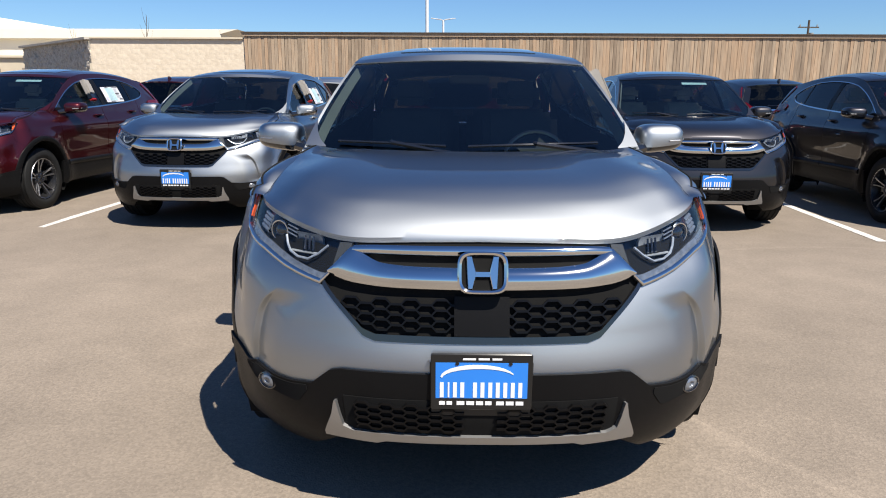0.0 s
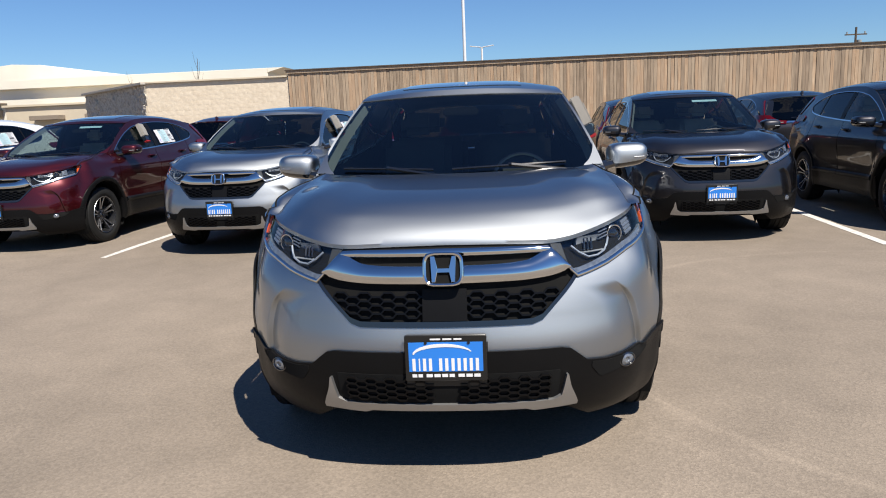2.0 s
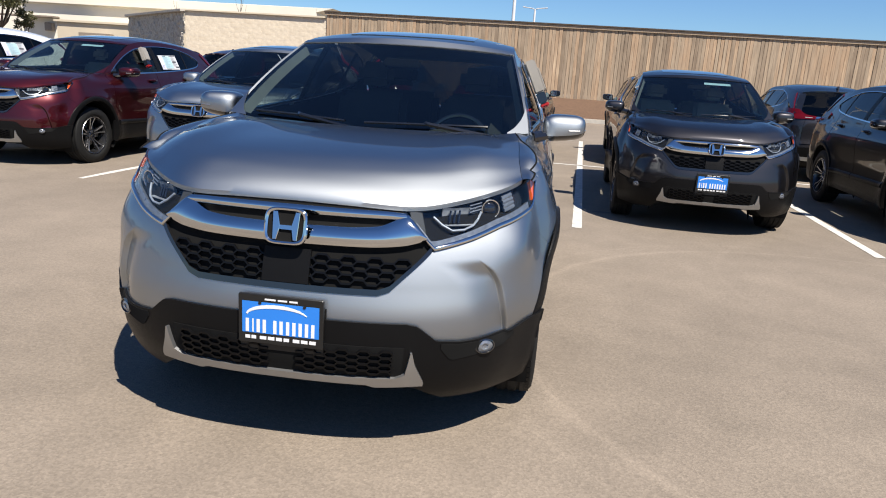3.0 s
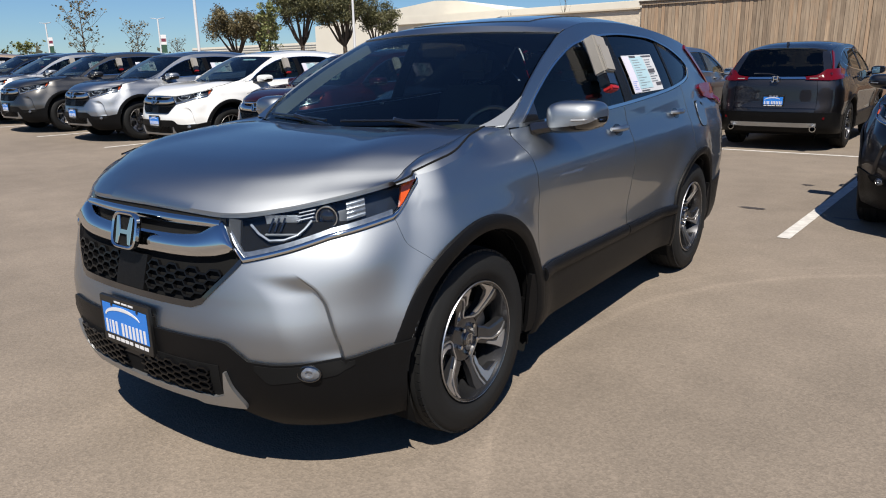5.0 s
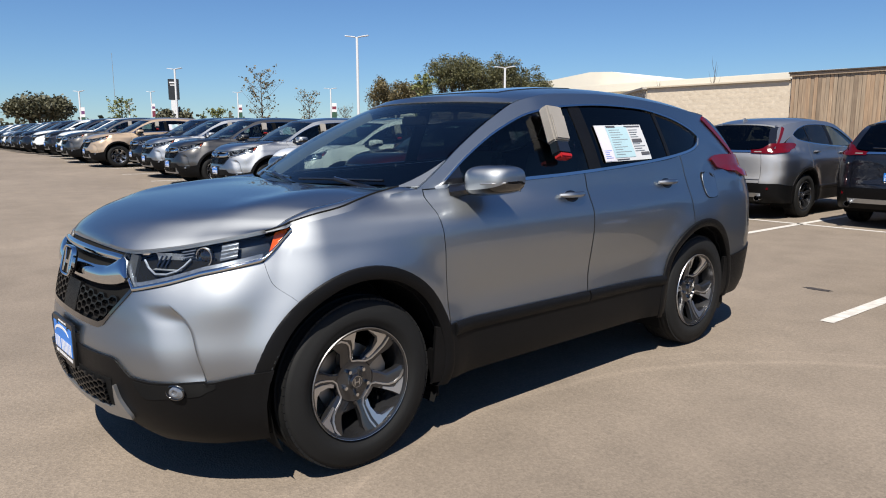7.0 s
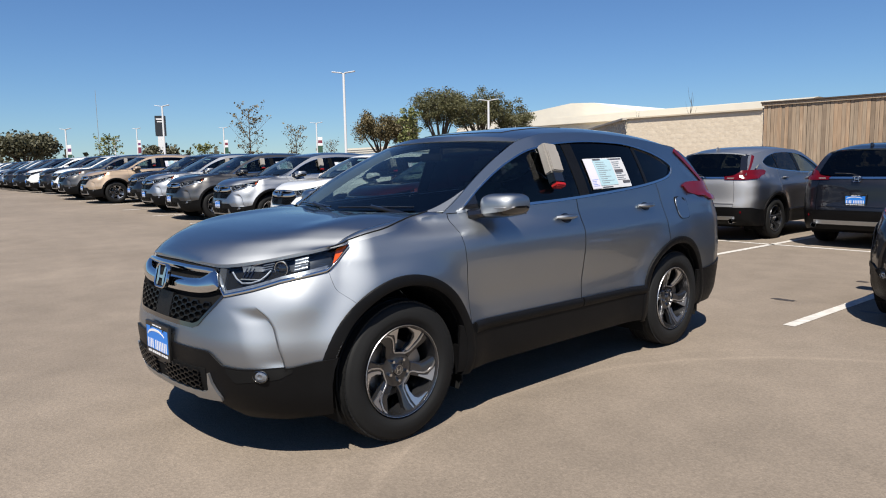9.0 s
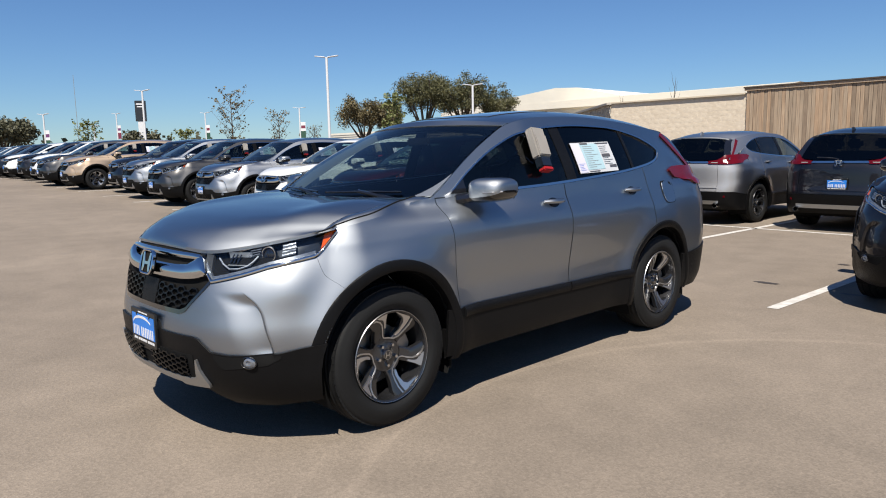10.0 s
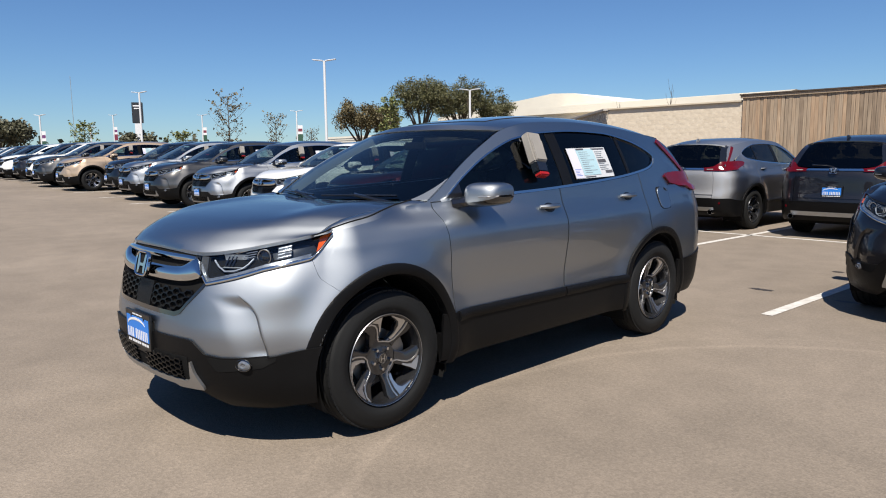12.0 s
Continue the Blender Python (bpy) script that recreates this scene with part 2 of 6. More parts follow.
def tube(points, r, sides=8):
    """A round bar along points."""
    verts, faces = [], []
    pts = [Vector(p) for p in points]
    for i, p in enumerate(pts):
        d = (pts[min(i + 1, len(pts) - 1)] - pts[max(i - 1, 0)]).normalized()
        s = d.cross(Vector((0, 0, 1)) if abs(d.z) < 0.9 else Vector((1, 0, 0))).normalized()
        t = d.cross(s)
        rr = r[i] if isinstance(r, (list, tuple)) else r
        for k in range(sides):
            a = math.tau * k / sides
            verts.append(p + s * (rr * math.cos(a)) + t * (rr * math.sin(a)))
    for i in range(len(pts) - 1):
        for k in range(sides):
            m = (k + 1) % sides
            faces.append([i * sides + k, i * sides + m, (i + 1) * sides + m, (i + 1) * sides + k])
    faces += [list(range(sides))[::-1], list(range((len(pts) - 1) * sides, len(pts) * sides))]
    return verts, faces


# ---- the car body as a surface ----
Y0, Y1, HALF = -0.15, 3.0, math.pi / 2
REAR_U = HALF + Y1 - Y0
END_U = REAR_U + HALF
y_front = curve([(0.18, -0.76), (0.28, -0.85), (0.42, -0.895), (0.56, -0.905), (0.68, -0.885), (0.80, -0.85), (0.90, -0.815), (1.0, -0.775), (1.2, -0.70)])
y_rear = curve([(0.25, 3.52), (0.40, 3.65), (0.60, 3.685), (0.75, 3.66), (1.0, 3.645), (1.12, 3.615), (1.4, 3.48)])
n_front = curve([(0.2, 2.5), (0.5, 2.65), (0.75, 2.6), (1.05, 2.35)])
w_low = curve([(0.18, 0.82), (0.26, 0.868), (0.36, 0.893), (0.50, 0.896), (0.62, 0.892), (0.76, 0.910), (0.90, 0.927), (0.96, 0.925), (1.00, 0.914), (1.06, 0.886), (1.13, 0.858)])
win_bot = curve([(0.30, 1.15), (0.45, 1.156), (1.4, 1.188), (2.17, 1.232), (2.51, 1.264), (2.72, 1.294), (2.82, 1.326), (2.88, 1.380)])
win_top = curve([(0.48, 1.15), (0.69, 1.288), (0.97, 1.425), (1.24, 1.512), (1.54, 1.553), (1.89, 1.568), (2.23, 1.559), (2.58, 1.504), (2.80, 1.432), (2.86, 1.400), (2.88, 1.383)])
roofline = curve([(0.34, 1.13), (0.50, 1.225), (0.69, 1.342), (0.95, 1.475), (1.19, 1.570), (1.52, 1.618), (1.92, 1.627), (2.34, 1.607), (2.81, 1.562), (3.13, 1.514), (3.24, 1.465), (3.46, 1.20), (3.56, 1.13)])
shell_top = curve([(0.30, 1.142), (0.45, 1.145), (1.4, 1.176), (2.3, 1.229), (2.55, 1.257), (2.72, 1.282), (2.82, 1.314), (2.88, 1.367), (3.02, 1.34), (3.3, 1.22), (3.6, 1.13)])


def step(a, b, x):
    t = min(1, max(0, (x - a) / (b - a)))
    return t * t * (3 - 2 * t)


def half_width(y, z):
    w = w_low(z) - 0.07 * max(0.0, 1.3 - y) * step(1.03, 1.13, z) * step(-0.1, 0.25, y) if z < 1.13 else cabin_x(y, z) + 0.008
    if y > 2.2:
        w -= 0.05 * ((y - 2.2) / 1.4) ** 2 * (0.4 + min(1, z)) * (1 - step(0.98, 1.14, z))
    front = 1 - step(-0.1, 0.6, y)
    w += front * (0.018 * math.exp(-((z - 0.60) / 0.11) ** 2) - 0.024 * step(0.76, 1.02, z))
    r = [math.hypot(y - c, z - 0.37) for c in (0, 2.66)]
    return w + 0.032 * math.exp(-((min(r) - 0.46) / 0.10) ** 2)


def cabin_x(y, z):
    s = max(0, (z - 1.12) / 0.43)
    return 0.856 - 0.195 * s ** 1.3 - 0.09 * (max(0, y - 2.2) / 1.2) ** 2 - 0.07 * max(0, 1.3 - y)


def side_x(y, z):
    """Half width of the lower body at y and z, with the rounded corners."""
    if y < Y0:
        n, t = n_front(z), min(1, (Y0 - y) / (Y0 - y_front(z)))
        return half_width(Y0, z) * (1 - t ** n) ** (1 / n) + (half_width(y, z) - half_width(Y0, z)) * step(-0.62, -0.4, y)
    if y > Y1:
        t = min(1, (y - Y1) / (y_rear(z) - Y1))
        return half_width(Y1, z) * (1 - t ** 4) ** 0.25
    return half_width(y, z)


def body(u, z):
    """A point of the lower body: u runs from the nose round the corner, along the side and round the tail."""
    if u <= HALF:
        n, w, f = n_front(z), half_width(Y0, z), y_front(z)
        c, s = max(0, math.cos(u)), max(0, math.sin(u))
        x, y = w * s ** (2 / n), Y0 - (Y0 - f) * c ** (2 / n)
        x += (half_width(y, z) - w) * step(-0.62, -0.4, y)
        fu = fold_u(z)
        k = 0.021 * step(fu - 0.26, fu - 0.02, u) * (1 - step(fu - 0.006, fu + 0.012, u)) * (1 - step(0.71, 0.775, z)) * step(0.44, 0.52, z)
        k += 0.042 * step(0.60, 1.0, z) * step(0.35, 0.8, u) * (1 - step(1.30, 1.55, u))
        return Vector((x - k * s, y + k * c, z))
    if u <= REAR_U:
        y = Y0 + u - HALF
        return Vector((half_width(y, z), y, z))
    a = u - REAR_U
    return Vector((half_width(Y1, z) * max(0, math.cos(a)) ** 0.5, Y1 + (y_rear(z) - Y1) * max(0, math.sin(a)) ** 0.5, z))


def outward(u, z):
    e = 0.006
    a = body(min(u + e, END_U), z) - body(max(u - e, 0), z)
    b = body(u, z + e) - body(u, z - e)
    n = a.cross(b)
    return n.normalized() if n.length > 1e-9 else Vector((0, -1 if u < 1 else 1, 0))


def ux(x, z):
    return math.asin(min(1, (x / half_width(Y0, z)) ** (n_front(z) / 2)))


fold_u = curve([(0.40, ux(0.79, 0.5)), (0.50, ux(0.782, 0.50)), (0.58, ux(0.772, 0.58)), (0.67, ux(0.752, 0.67)), (0.72, ux(0.730, 0.72)), (0.757, ux(0.695, 0.757)), (0.80, ux(0.64, 0.80))])


def uy(y, z=0.8):
    if y < Y0:
        return math.acos(min(1, ((Y0 - y) / (Y0 - y_front(z))) ** (n_front(z) / 2)))
    if y <= Y1:
        return HALF + y - Y0
    return REAR_U + math.asin(min(1, ((y - Y1) / (y_rear(z) - Y1)) ** 2))


def ur(x, z):
    """u on the tail at distance x from the middle."""
    return REAR_U + math.acos(min(1, (x / half_width(Y1, z)) ** 2))


def patch(u0, u1, lo, hi, off, thick, nu, nv, bulge=0.0):
    """A panel on the lower body between u0 and u1 and the heights lo(u) and hi(u)."""
    def fn(a, b):
        u = u0 + (u1 - u0) * a
        z = lo(u) + (hi(u) - lo(u)) * b
        n = outward(u, z)
        return body(u, z) + n * (off + bulge * math.sin(math.pi * b) ** 0.7), -n
    return grid(fn, nu, nv, thick)


def arch_cut(vf, radius=0.43):
    """Open the wheel arches in a panel."""
    verts, faces = vf
    verts = [Vector(v) for v in verts]
    hub = lambda v: (-0.022, 0.382, radius + 0.008) if v.y < 1.33 else (2.66, 0.37, radius)
    r = {}
    for i, v in enumerate(verts):
        c, h, limit = hub(v)
        r[i] = math.hypot(v.y - c, v.z - h) / limit
    keep = [f for f in faces if any(r[i] > 1 for i in f)]
    for i, v in enumerate(verts):
        if r[i] < 1 and v.x > 0.4:
            c, h, limit = hub(v)
            k = 1 / max(r[i], 0.1)
            v.y, v.z = c + (v.y - c) * k, max(0.2, h + (v.z - h) * k)
    return fix(verts, keep)


def cab(y, z, off=0.0):
    return Vector((cabin_x(y, z) + off, y, z))


def cab_patch(y0, y1, lo, hi, off, thick, nu, nv):
    def fn(a, b):
        y = y0 + (y1 - y0) * a
        z = lo(y) + (hi(y) - lo(y)) * b
        return cab(y, z, off), Vector((-1, 0, -0.25)).normalized()
    return grid(fn, nu, nv, thick)


# ---- wheel ----
def polar(r, deg, x):
    a = radians(deg)
    return (x, r * math.sin(a), r * math.cos(a))


def make_wheel(car, where, side, style, dark, disc=True):
    """A wheel under a car; side is +1 for the car's left. style: 'bent' five-spoke or 'twin' ten-spoke."""
    m = Matrix.Translation(where) @ Matrix.Diagonal((side, 1, 1, 1))

    def put(vf):
        v, f = moved(vf, m)
        return (v, f) if side > 0 else (v, [q[::-1] for q in f])
    wheel = new("wheel")
    wheel.parent = car
    tyre = lathe([(0.225, -0.10), (0.27, -0.117), (0.335, -0.113), (0.358, -0.095), (0.366, -0.06), (0.360, -0.055), (0.360, -0.047), (0.368, -0.042), (0.369, -0.005), (0.362, -0.003), (0.362, 0.005), (0.369, 0.007), (0.368, 0.042),
                  (0.360, 0.047), (0.360, 0.055), (0.366, 0.06), (0.358, 0.095), (0.347, 0.106), (0.338, 0.113), (0.322, 0.1135), (0.318, 0.116), (0.285, 0.119), (0.268, 0.117), (0.262, 0.112), (0.246, 0.106), (0.235, 0.096), (0.225, 0.06), (0.225, -0.10)], 72)
    blocks = []
    for i in range(66):
        for x0, x1 in ((-0.100, -0.066), (0.066, 0.100)):
            b = box(x0, x1, -0.0150, 0.0150, 0.345, 0.3615)
            blocks.append(moved(b, Matrix.Rotation(math.tau * i / 66, 4, "X")))
    ty = part("tyre", *put(tyre), RUBBER, wheel)
    tagged(part("tread", *put(join(*blocks)), RUBBER, ty), kind="stuff")
    barrel = lathe([(0.234, 0.098), (0.240, 0.106), (0.236, 0.112), (0.228, 0.108), (0.222, 0.085), (0.210, 0.02), (0.205, -0.09), (0.215, -0.10)], 64)
    hub = lathe([(0.0, 0.062), (0.034, 0.062), (0.036, 0.058), (0.040, 0.056), (0.070, 0.050), (0.090, 0.0495), (0.100, 0.030), (0.05, 0.0), (0.0, 0.0)], 40)
    dull, bright = [barrel, hub], []
    fn = lambda r, d, h: polar(r, d, h)
    for i in range(5):
        c = 72 * i
        if style == "bent":
            if i > 2:
                continue
            c = 120 * i
            at = lambda keys: [(0.232 * r, d + c) for r, d in keys]
            dull.append(spoke_mesh(at([(0.40, -45), (0.50, -38), (0.66, -30), (0.83, -34), (0.98, -38)]), at([(0.40, 0), (0.50, -2), (0.66, -4), (0.83, -4), (0.98, -3)])))
            dull.append(spoke_mesh(at([(0.40, 24), (0.50, 32), (0.64, 33), (0.86, 27), (0.98, 10)]), at([(0.40, 61), (0.50, 56), (0.66, 54), (0.86, 55), (0.98, 53)])))
            u_line = [(0.99, -33), (0.92, -24), (0.82, -17), (0.72, -13.5), (0.60, -12.5), (0.46, -13), (0.385, -8), (0.37, 12), (0.40, 36), (0.50, 43.5), (0.66, 44.5), (0.82, 44), (0.99, 41)]
            bright.append(band(at(u_line), [8, 8, 7.5, 7, 7, 6.5, 6, 6, 6, 6.5, 7, 7.5, 8], 0.004))
            for flare in ([(0.985, -25), (0.985, -4), (0.82, -5), (0.62, -4.5), (0.62, -8), (0.74, -9), (0.84, -11)],
                          [(0.985, 37), (0.80, 39), (0.56, 38.5), (0.47, 35), (0.47, 28), (0.62, 33), (0.80, 31.5), (0.88, 27), (0.92, 20), (0.985, 9)]):
                bright.append(prism(at(flare), lambda r, d, h: polar(r, d, dish(r) + h), -0.006, 0.0035))
        else:
            for s in (-9, 9):
                d0 = c + s
                dull.append(spoke_mesh([(0.05, d0 - 14), (0.10, d0 - 5), (0.16, d0 - 4), (0.228, d0 - 4 + s * 0.25)], [(0.05, d0 + 14), (0.10, d0 + 5), (0.16, d0 + 4), (0.228, d0 + 4 + s * 0.25)]))
                bright.append(band([(0.075, d0), (0.12, d0), (0.17, d0), (0.229, d0 + s * 0.25)], [11, 11, 12, 15], 0.003))
    bright.append(lathe([(0.234, 0.104), (0.2395, 0.109), (0.2375, 0.1125), (0.2335, 0.1105), (0.234, 0.104)], 64))
    rim = part("rim", *put(join(*dull)), RIMDARK, wheel)
    if not dark:
        part("machined_face", *put(join(*bright)), MACHINED, rim)
    cap = lathe([(0.0, 0.071), (0.026, 0.070), (0.031, 0.064), (0.031, 0.055)], 28)
    hubcap = part("center_cap", *put(cap), PIANO, rim)
    mark = join(*[box(0.069, 0.0725, y0, y1, z0, z1, 0.0005) for y0, y1, z0, z1 in ((-0.014, -0.009, -0.014, 0.014), (0.009, 0.014, -0.014, 0.014), (-0.009, 0.009, -0.004, 0.001))])
    mark = join(mark, lathe([(0.0225, 0.069), (0.0225, 0.0722), (0.0245, 0.0722), (0.0245, 0.069)], 24))
    tagged(hubcap, "gloss black hub cap with a bright mark")
    hubcap.data.materials.append(CHROME)
    n0 = len(hubcap.data.polygons)
    cv, cf = join(put(cap), put(mark))
    hubcap.data.clear_geometry()
    hubcap.data.from_pydata([tuple(v) for v in cv], [], cf)
    for q in hubcap.data.polygons:
        q.material_index = int(q.index >= n0)
    for i in range(5):
        a = radians(72 * i + 36)
        nut = lathe([(0.0, 0.074), (0.008, 0.073), (0.0105, 0.066), (0.0105, 0.045)], 8)
        part("lug_nut", *put(moved(nut, Matrix.Translation((0, 0.057 * math.sin(a), 0.057 * math.cos(a))))), CHROME, rim)
    if disc:
        part("brake_disc", *put(lathe([(0.05, 0.0), (0.15, 0.0), (0.15, -0.022), (0.05, -0.022)], 40)), BRAKE, wheel)
        cal = prism([(0.10, 60), (0.175, 55), (0.178, 80), (0.175, 105), (0.10, 100)], lambda r, d, h: polar(r, d, h), -0.06, 0.03)
        part("brake_caliper", *put(cal), BRAKE, wheel)
    return wheel


def dish(r):
    """How far the spokes stand out at that radius."""
    return 0.050 + 0.045 * max(0, (r - 0.08) / 0.15) ** 1.1


def spoke_mesh(left, right):
    rows, verts, faces = len(left), [], []
    for (r0, d0), (r1, d1) in zip(left, right):
        for k, h in ((0.0, -0.035), (0.0, -0.006), (0.12, 0.0), (0.5, -0.002), (0.88, 0.0), (1.0, -0.006), (1.0, -0.035)):
            r, d = r0 + (r1 - r0) * k, d0 + (d1 - d0) * k
            verts.append(polar(r, d, dish(r) + h))
    for i in range(rows - 1):
        for j in range(6):
            faces.append([i * 7 + j, i * 7 + j + 1, (i + 1) * 7 + j + 1, (i + 1) * 7 + j])
    return fix(verts, faces)


def band(path, widths, rise):
    """A machined strip along a polar path; widths in millimetres."""
    verts, faces = [], []
    pts = [Vector((r * math.sin(radians(d)), r * math.cos(radians(d)))) for r, d in path]
    for i, p in enumerate(pts):
        t = (pts[min(i + 1, len(pts) - 1)] - pts[max(0, i - 1)]).normalized()
        s = Vector((-t.y, t.x)) * widths[i] / 2000
        h = dish(p.length)
        for q, e in ((p - s, h - 0.006), (p - s, h + rise), (p + s, h + rise), (p + s, h - 0.006)):
            verts.append((e, q.x, q.y))
    for i in range(len(pts) - 1):
        for j in range(3):
            faces.append([i * 4 + j, i * 4 + j + 1, i * 4 + j + 5, i * 4 + j + 4])
    return fix(verts, faces)


# ---- outlines of the front ----
clad_top_x = [(0.0, 0.556), (0.44, 0.556), (0.475, 0.548), (0.54, 0.492), (0.62, 0.484), (0.80, 0.492)]
clad_keys = [(ux(x, z), z) for x, z in clad_top_x] + [(uy(-0.50, 0.52), 0.515), (uy(-0.35, 0.53), 0.53), (HALF, 0.548), (uy(2.1), 0.528), (uy(2.66), 0.53), (uy(3.1), 0.55), (REAR_U + 0.5, 0.60), (END_U, 0.60)]
clad_top = line(clad_keys)
floor_line = line([(0, 0.305), (ux(0.46, 0.3), 0.298), (ux(0.58, 0.3), 0.228), (ux(0.75, 0.3), 0.222), (uy(-0.4), 0.25), (HALF, 0.265), (uy(0.4), 0.282), (uy(2.2), 0.280), (uy(3.1), 0.27), (END_U, 0.30)])
hood_front = curve([(0, 0.965), (ux(0.2, 0.95), 0.962), (ux(0.4, 0.95), 0.955), (ux(0.6, 0.97), 0.975), (ux(0.74, 1.0), 1.005), (uy(-0.40, 1.03), 1.035)])
U_HOOD = uy(-0.40, 1.03)
lamp_low = line([(ux(0.39, 0.93), 0.935), (ux(0.505, 0.815), 0.812), (ux(0.65, 0.85), 0.846), (ux(0.75, 0.885), 0.882), (uy(-0.42, 0.93), 0.925), (uy(-0.30, 1.0), 1.030)])
grille_low = line([(0, 0.648), (ux(0.33, 0.65), 0.650), (ux(0.37, 0.67), 0.664), (ux(0.505, 0.81), 0.806), (ux(0.65, 0.85), 0.840), (ux(0.75, 0.885), 0.876), (uy(-0.42, 0.93), 0.919)])
side_top = curve([(-0.40, 1.030), (-0.2, 1.062), (0.0, 1.090), (0.2, 1.128), (0.32, 1.146), (0.42, 1.150)])
U_BUMPER = uy(-0.42, 0.93)


def fender_top(u):
    y = body(min(u, REAR_U), 1.0).y
    if y < -0.30:
        return min(side_top(-0.3), lamp_low(u) - 0.006)
    return side_top(y) if y < 0.42 else shell_top(y)


def tail_top(u):
    return shell_top(min(3.6, body(u, 1.15).y))


def hood_point(a, b):
    f = body(U_HOOD * a, hood_front(U_HOOD * a))
    r = Vector((0.715 * a, 0.165 + 0.155 * a * a, 0))
    ye = -0.40 + 0.72 * b
    x = f.x + (r.x - f.x) * b + a ** 3 * (hood_side(ye) - F1X - (0.715 - F1X) * b)
    y = f.y + (r.y - f.y) * b
    zc, ze = hood_mid(b), side_top(ye) + 0.006 + 0.026 * step(0.0, 0.35, b) * (1 - 0.6 * step(0.6, 1.0, b))
    z = zc + (ze - zc) * a ** 2.6 + 0.018 * math.exp(-((a - 0.68) / 0.20) ** 2) * math.sin(math.pi * b ** 0.8)
    z -= 0.085 * max(0.0, a - 0.70 - 0.55 * (1 - b)) * (1 - a) * 4 * step(0.66, 0.80, b)
    w = step(0, 0.16, b)
    zf = f.z + (hood_mid(b) - hood_mid(0)) * (1 - a * a)
    return Vector((x, y, zf + (z - zf) * w))


F1X = body(U_HOOD, hood_front(U_HOOD)).x
hood_side = curve([(-0.40, F1X), (-0.2, 0.762), (0.0, 0.752), (0.2, 0.735), (0.32, 0.715)])
hood_mid = curve([(0, 0.965), (0.02, 0.990), (0.06, 1.018), (0.15, 1.055), (0.3, 1.094), (0.5, 1.122), (0.8, 1.146), (1, 1.150)])


def screen_point(a, b):
    """The windscreen: a across, b upward."""
    ys = 0.385 + (1.19 - 0.385) * b
    s = cab(ys, roofline(ys), -0.004)
    c = Vector((0, 0.215 + 0.835 * b, 1.130 + 0.472 * b ** 0.93))
    k = a ** 2.1
    return Vector((s.x * a, c.y + (s.y - c.y) * k, c.z + (s.z - c.z) * k))


def back_glass_point(a, b):
    ys = 3.47 - (3.47 - 3.15) * b
    s = cab(ys, roofline(ys), -0.004)
    c = Vector((0, 3.60 - 0.25 * b, 1.14 + 0.425 * b))
    k = a ** 2.4
    return Vector((s.x * a, c.y + (s.y - c.y) * k, c.z + (s.z - c.z) * k))


roof_mid = curve([(0, 1.602), (0.06, 1.624), (0.15, 1.652), (0.3, 1.680), (0.45, 1.686), (0.62, 1.676), (0.82, 1.640), (1.0, 1.560)])


def roof_point(a, b, drop=0.0):
    ye, yc = 1.19 + 1.96 * b, 1.05 + 2.30 * b
    e = cab(ye, roofline(ye), -0.004)
    y = yc + (ye - yc) * a ** 2
    z = roof_mid(b) + (e.z - roof_mid(b)) * a ** 3.2
    return Vector((e.x * a, y, z - drop))


def down(p):
    return p, Vector((0, 0, -1))


def honeycomb(u0, u1, lo, hi, off, size, depth=0.012, w=0.0035):
    """Hexagonal mesh bars over a patch of the front."""
    def place(u, z, h):
        return body(u, z) + outward(u, z) * (off + h)
    verts, faces = [], []
    seen = set()
    zmin = min(lo(u0 + (u1 - u0) * k / 8) for k in range(9))
    zmax = max(hi(u0 + (u1 - u0) * k / 8) for k in range(9))
    dz = size * 0.5
    z, row = zmin, 0
    while z < zmax + dz:
        x = -size
        while x < 0.8:
            cx = x + (size * 0.75 if row % 2 else 0) * 1.0
            pts = [(cx - size * 0.5, z), (cx - size * 0.25, z + dz * 0.5), (cx + size * 0.25, z + dz * 0.5), (cx + size * 0.5, z), (cx + size * 0.25, z - dz * 0.5), (cx - size * 0.25, z - dz * 0.5)]
            for i in range(6):
                p, q = pts[i], pts[(i + 1) % 6]
                k = (round((p[0] + q[0]) * 500), round((p[1] + q[1]) * 500))
                if k in seen or min(p[0], q[0]) < 0:
                    continue
                seen.add(k)
                up, uq = ux(p[0], 0.7), ux(q[0], 0.7)
                if not (u0 <= up <= u1 and u0 <= uq <= u1):
                    continue
                if not (lo(up) < p[1] < hi(up) and lo(uq) < q[1] < hi(uq)):
                    continue
                s = len(verts)
                for (uu, zz) in ((up, p[1]), (uq, q[1])):
                    verts += [place(uu, zz - w, -depth), place(uu, zz - w, 0), place(uu, zz + w, 0), place(uu, zz + w, -depth)]
                for j in range(3):
                    faces.append([s + j, s + j + 1, s + j + 5, s + j + 4])
            x += size * 1.5
        z += dz * 0.5
        row += 1
    return verts, faces


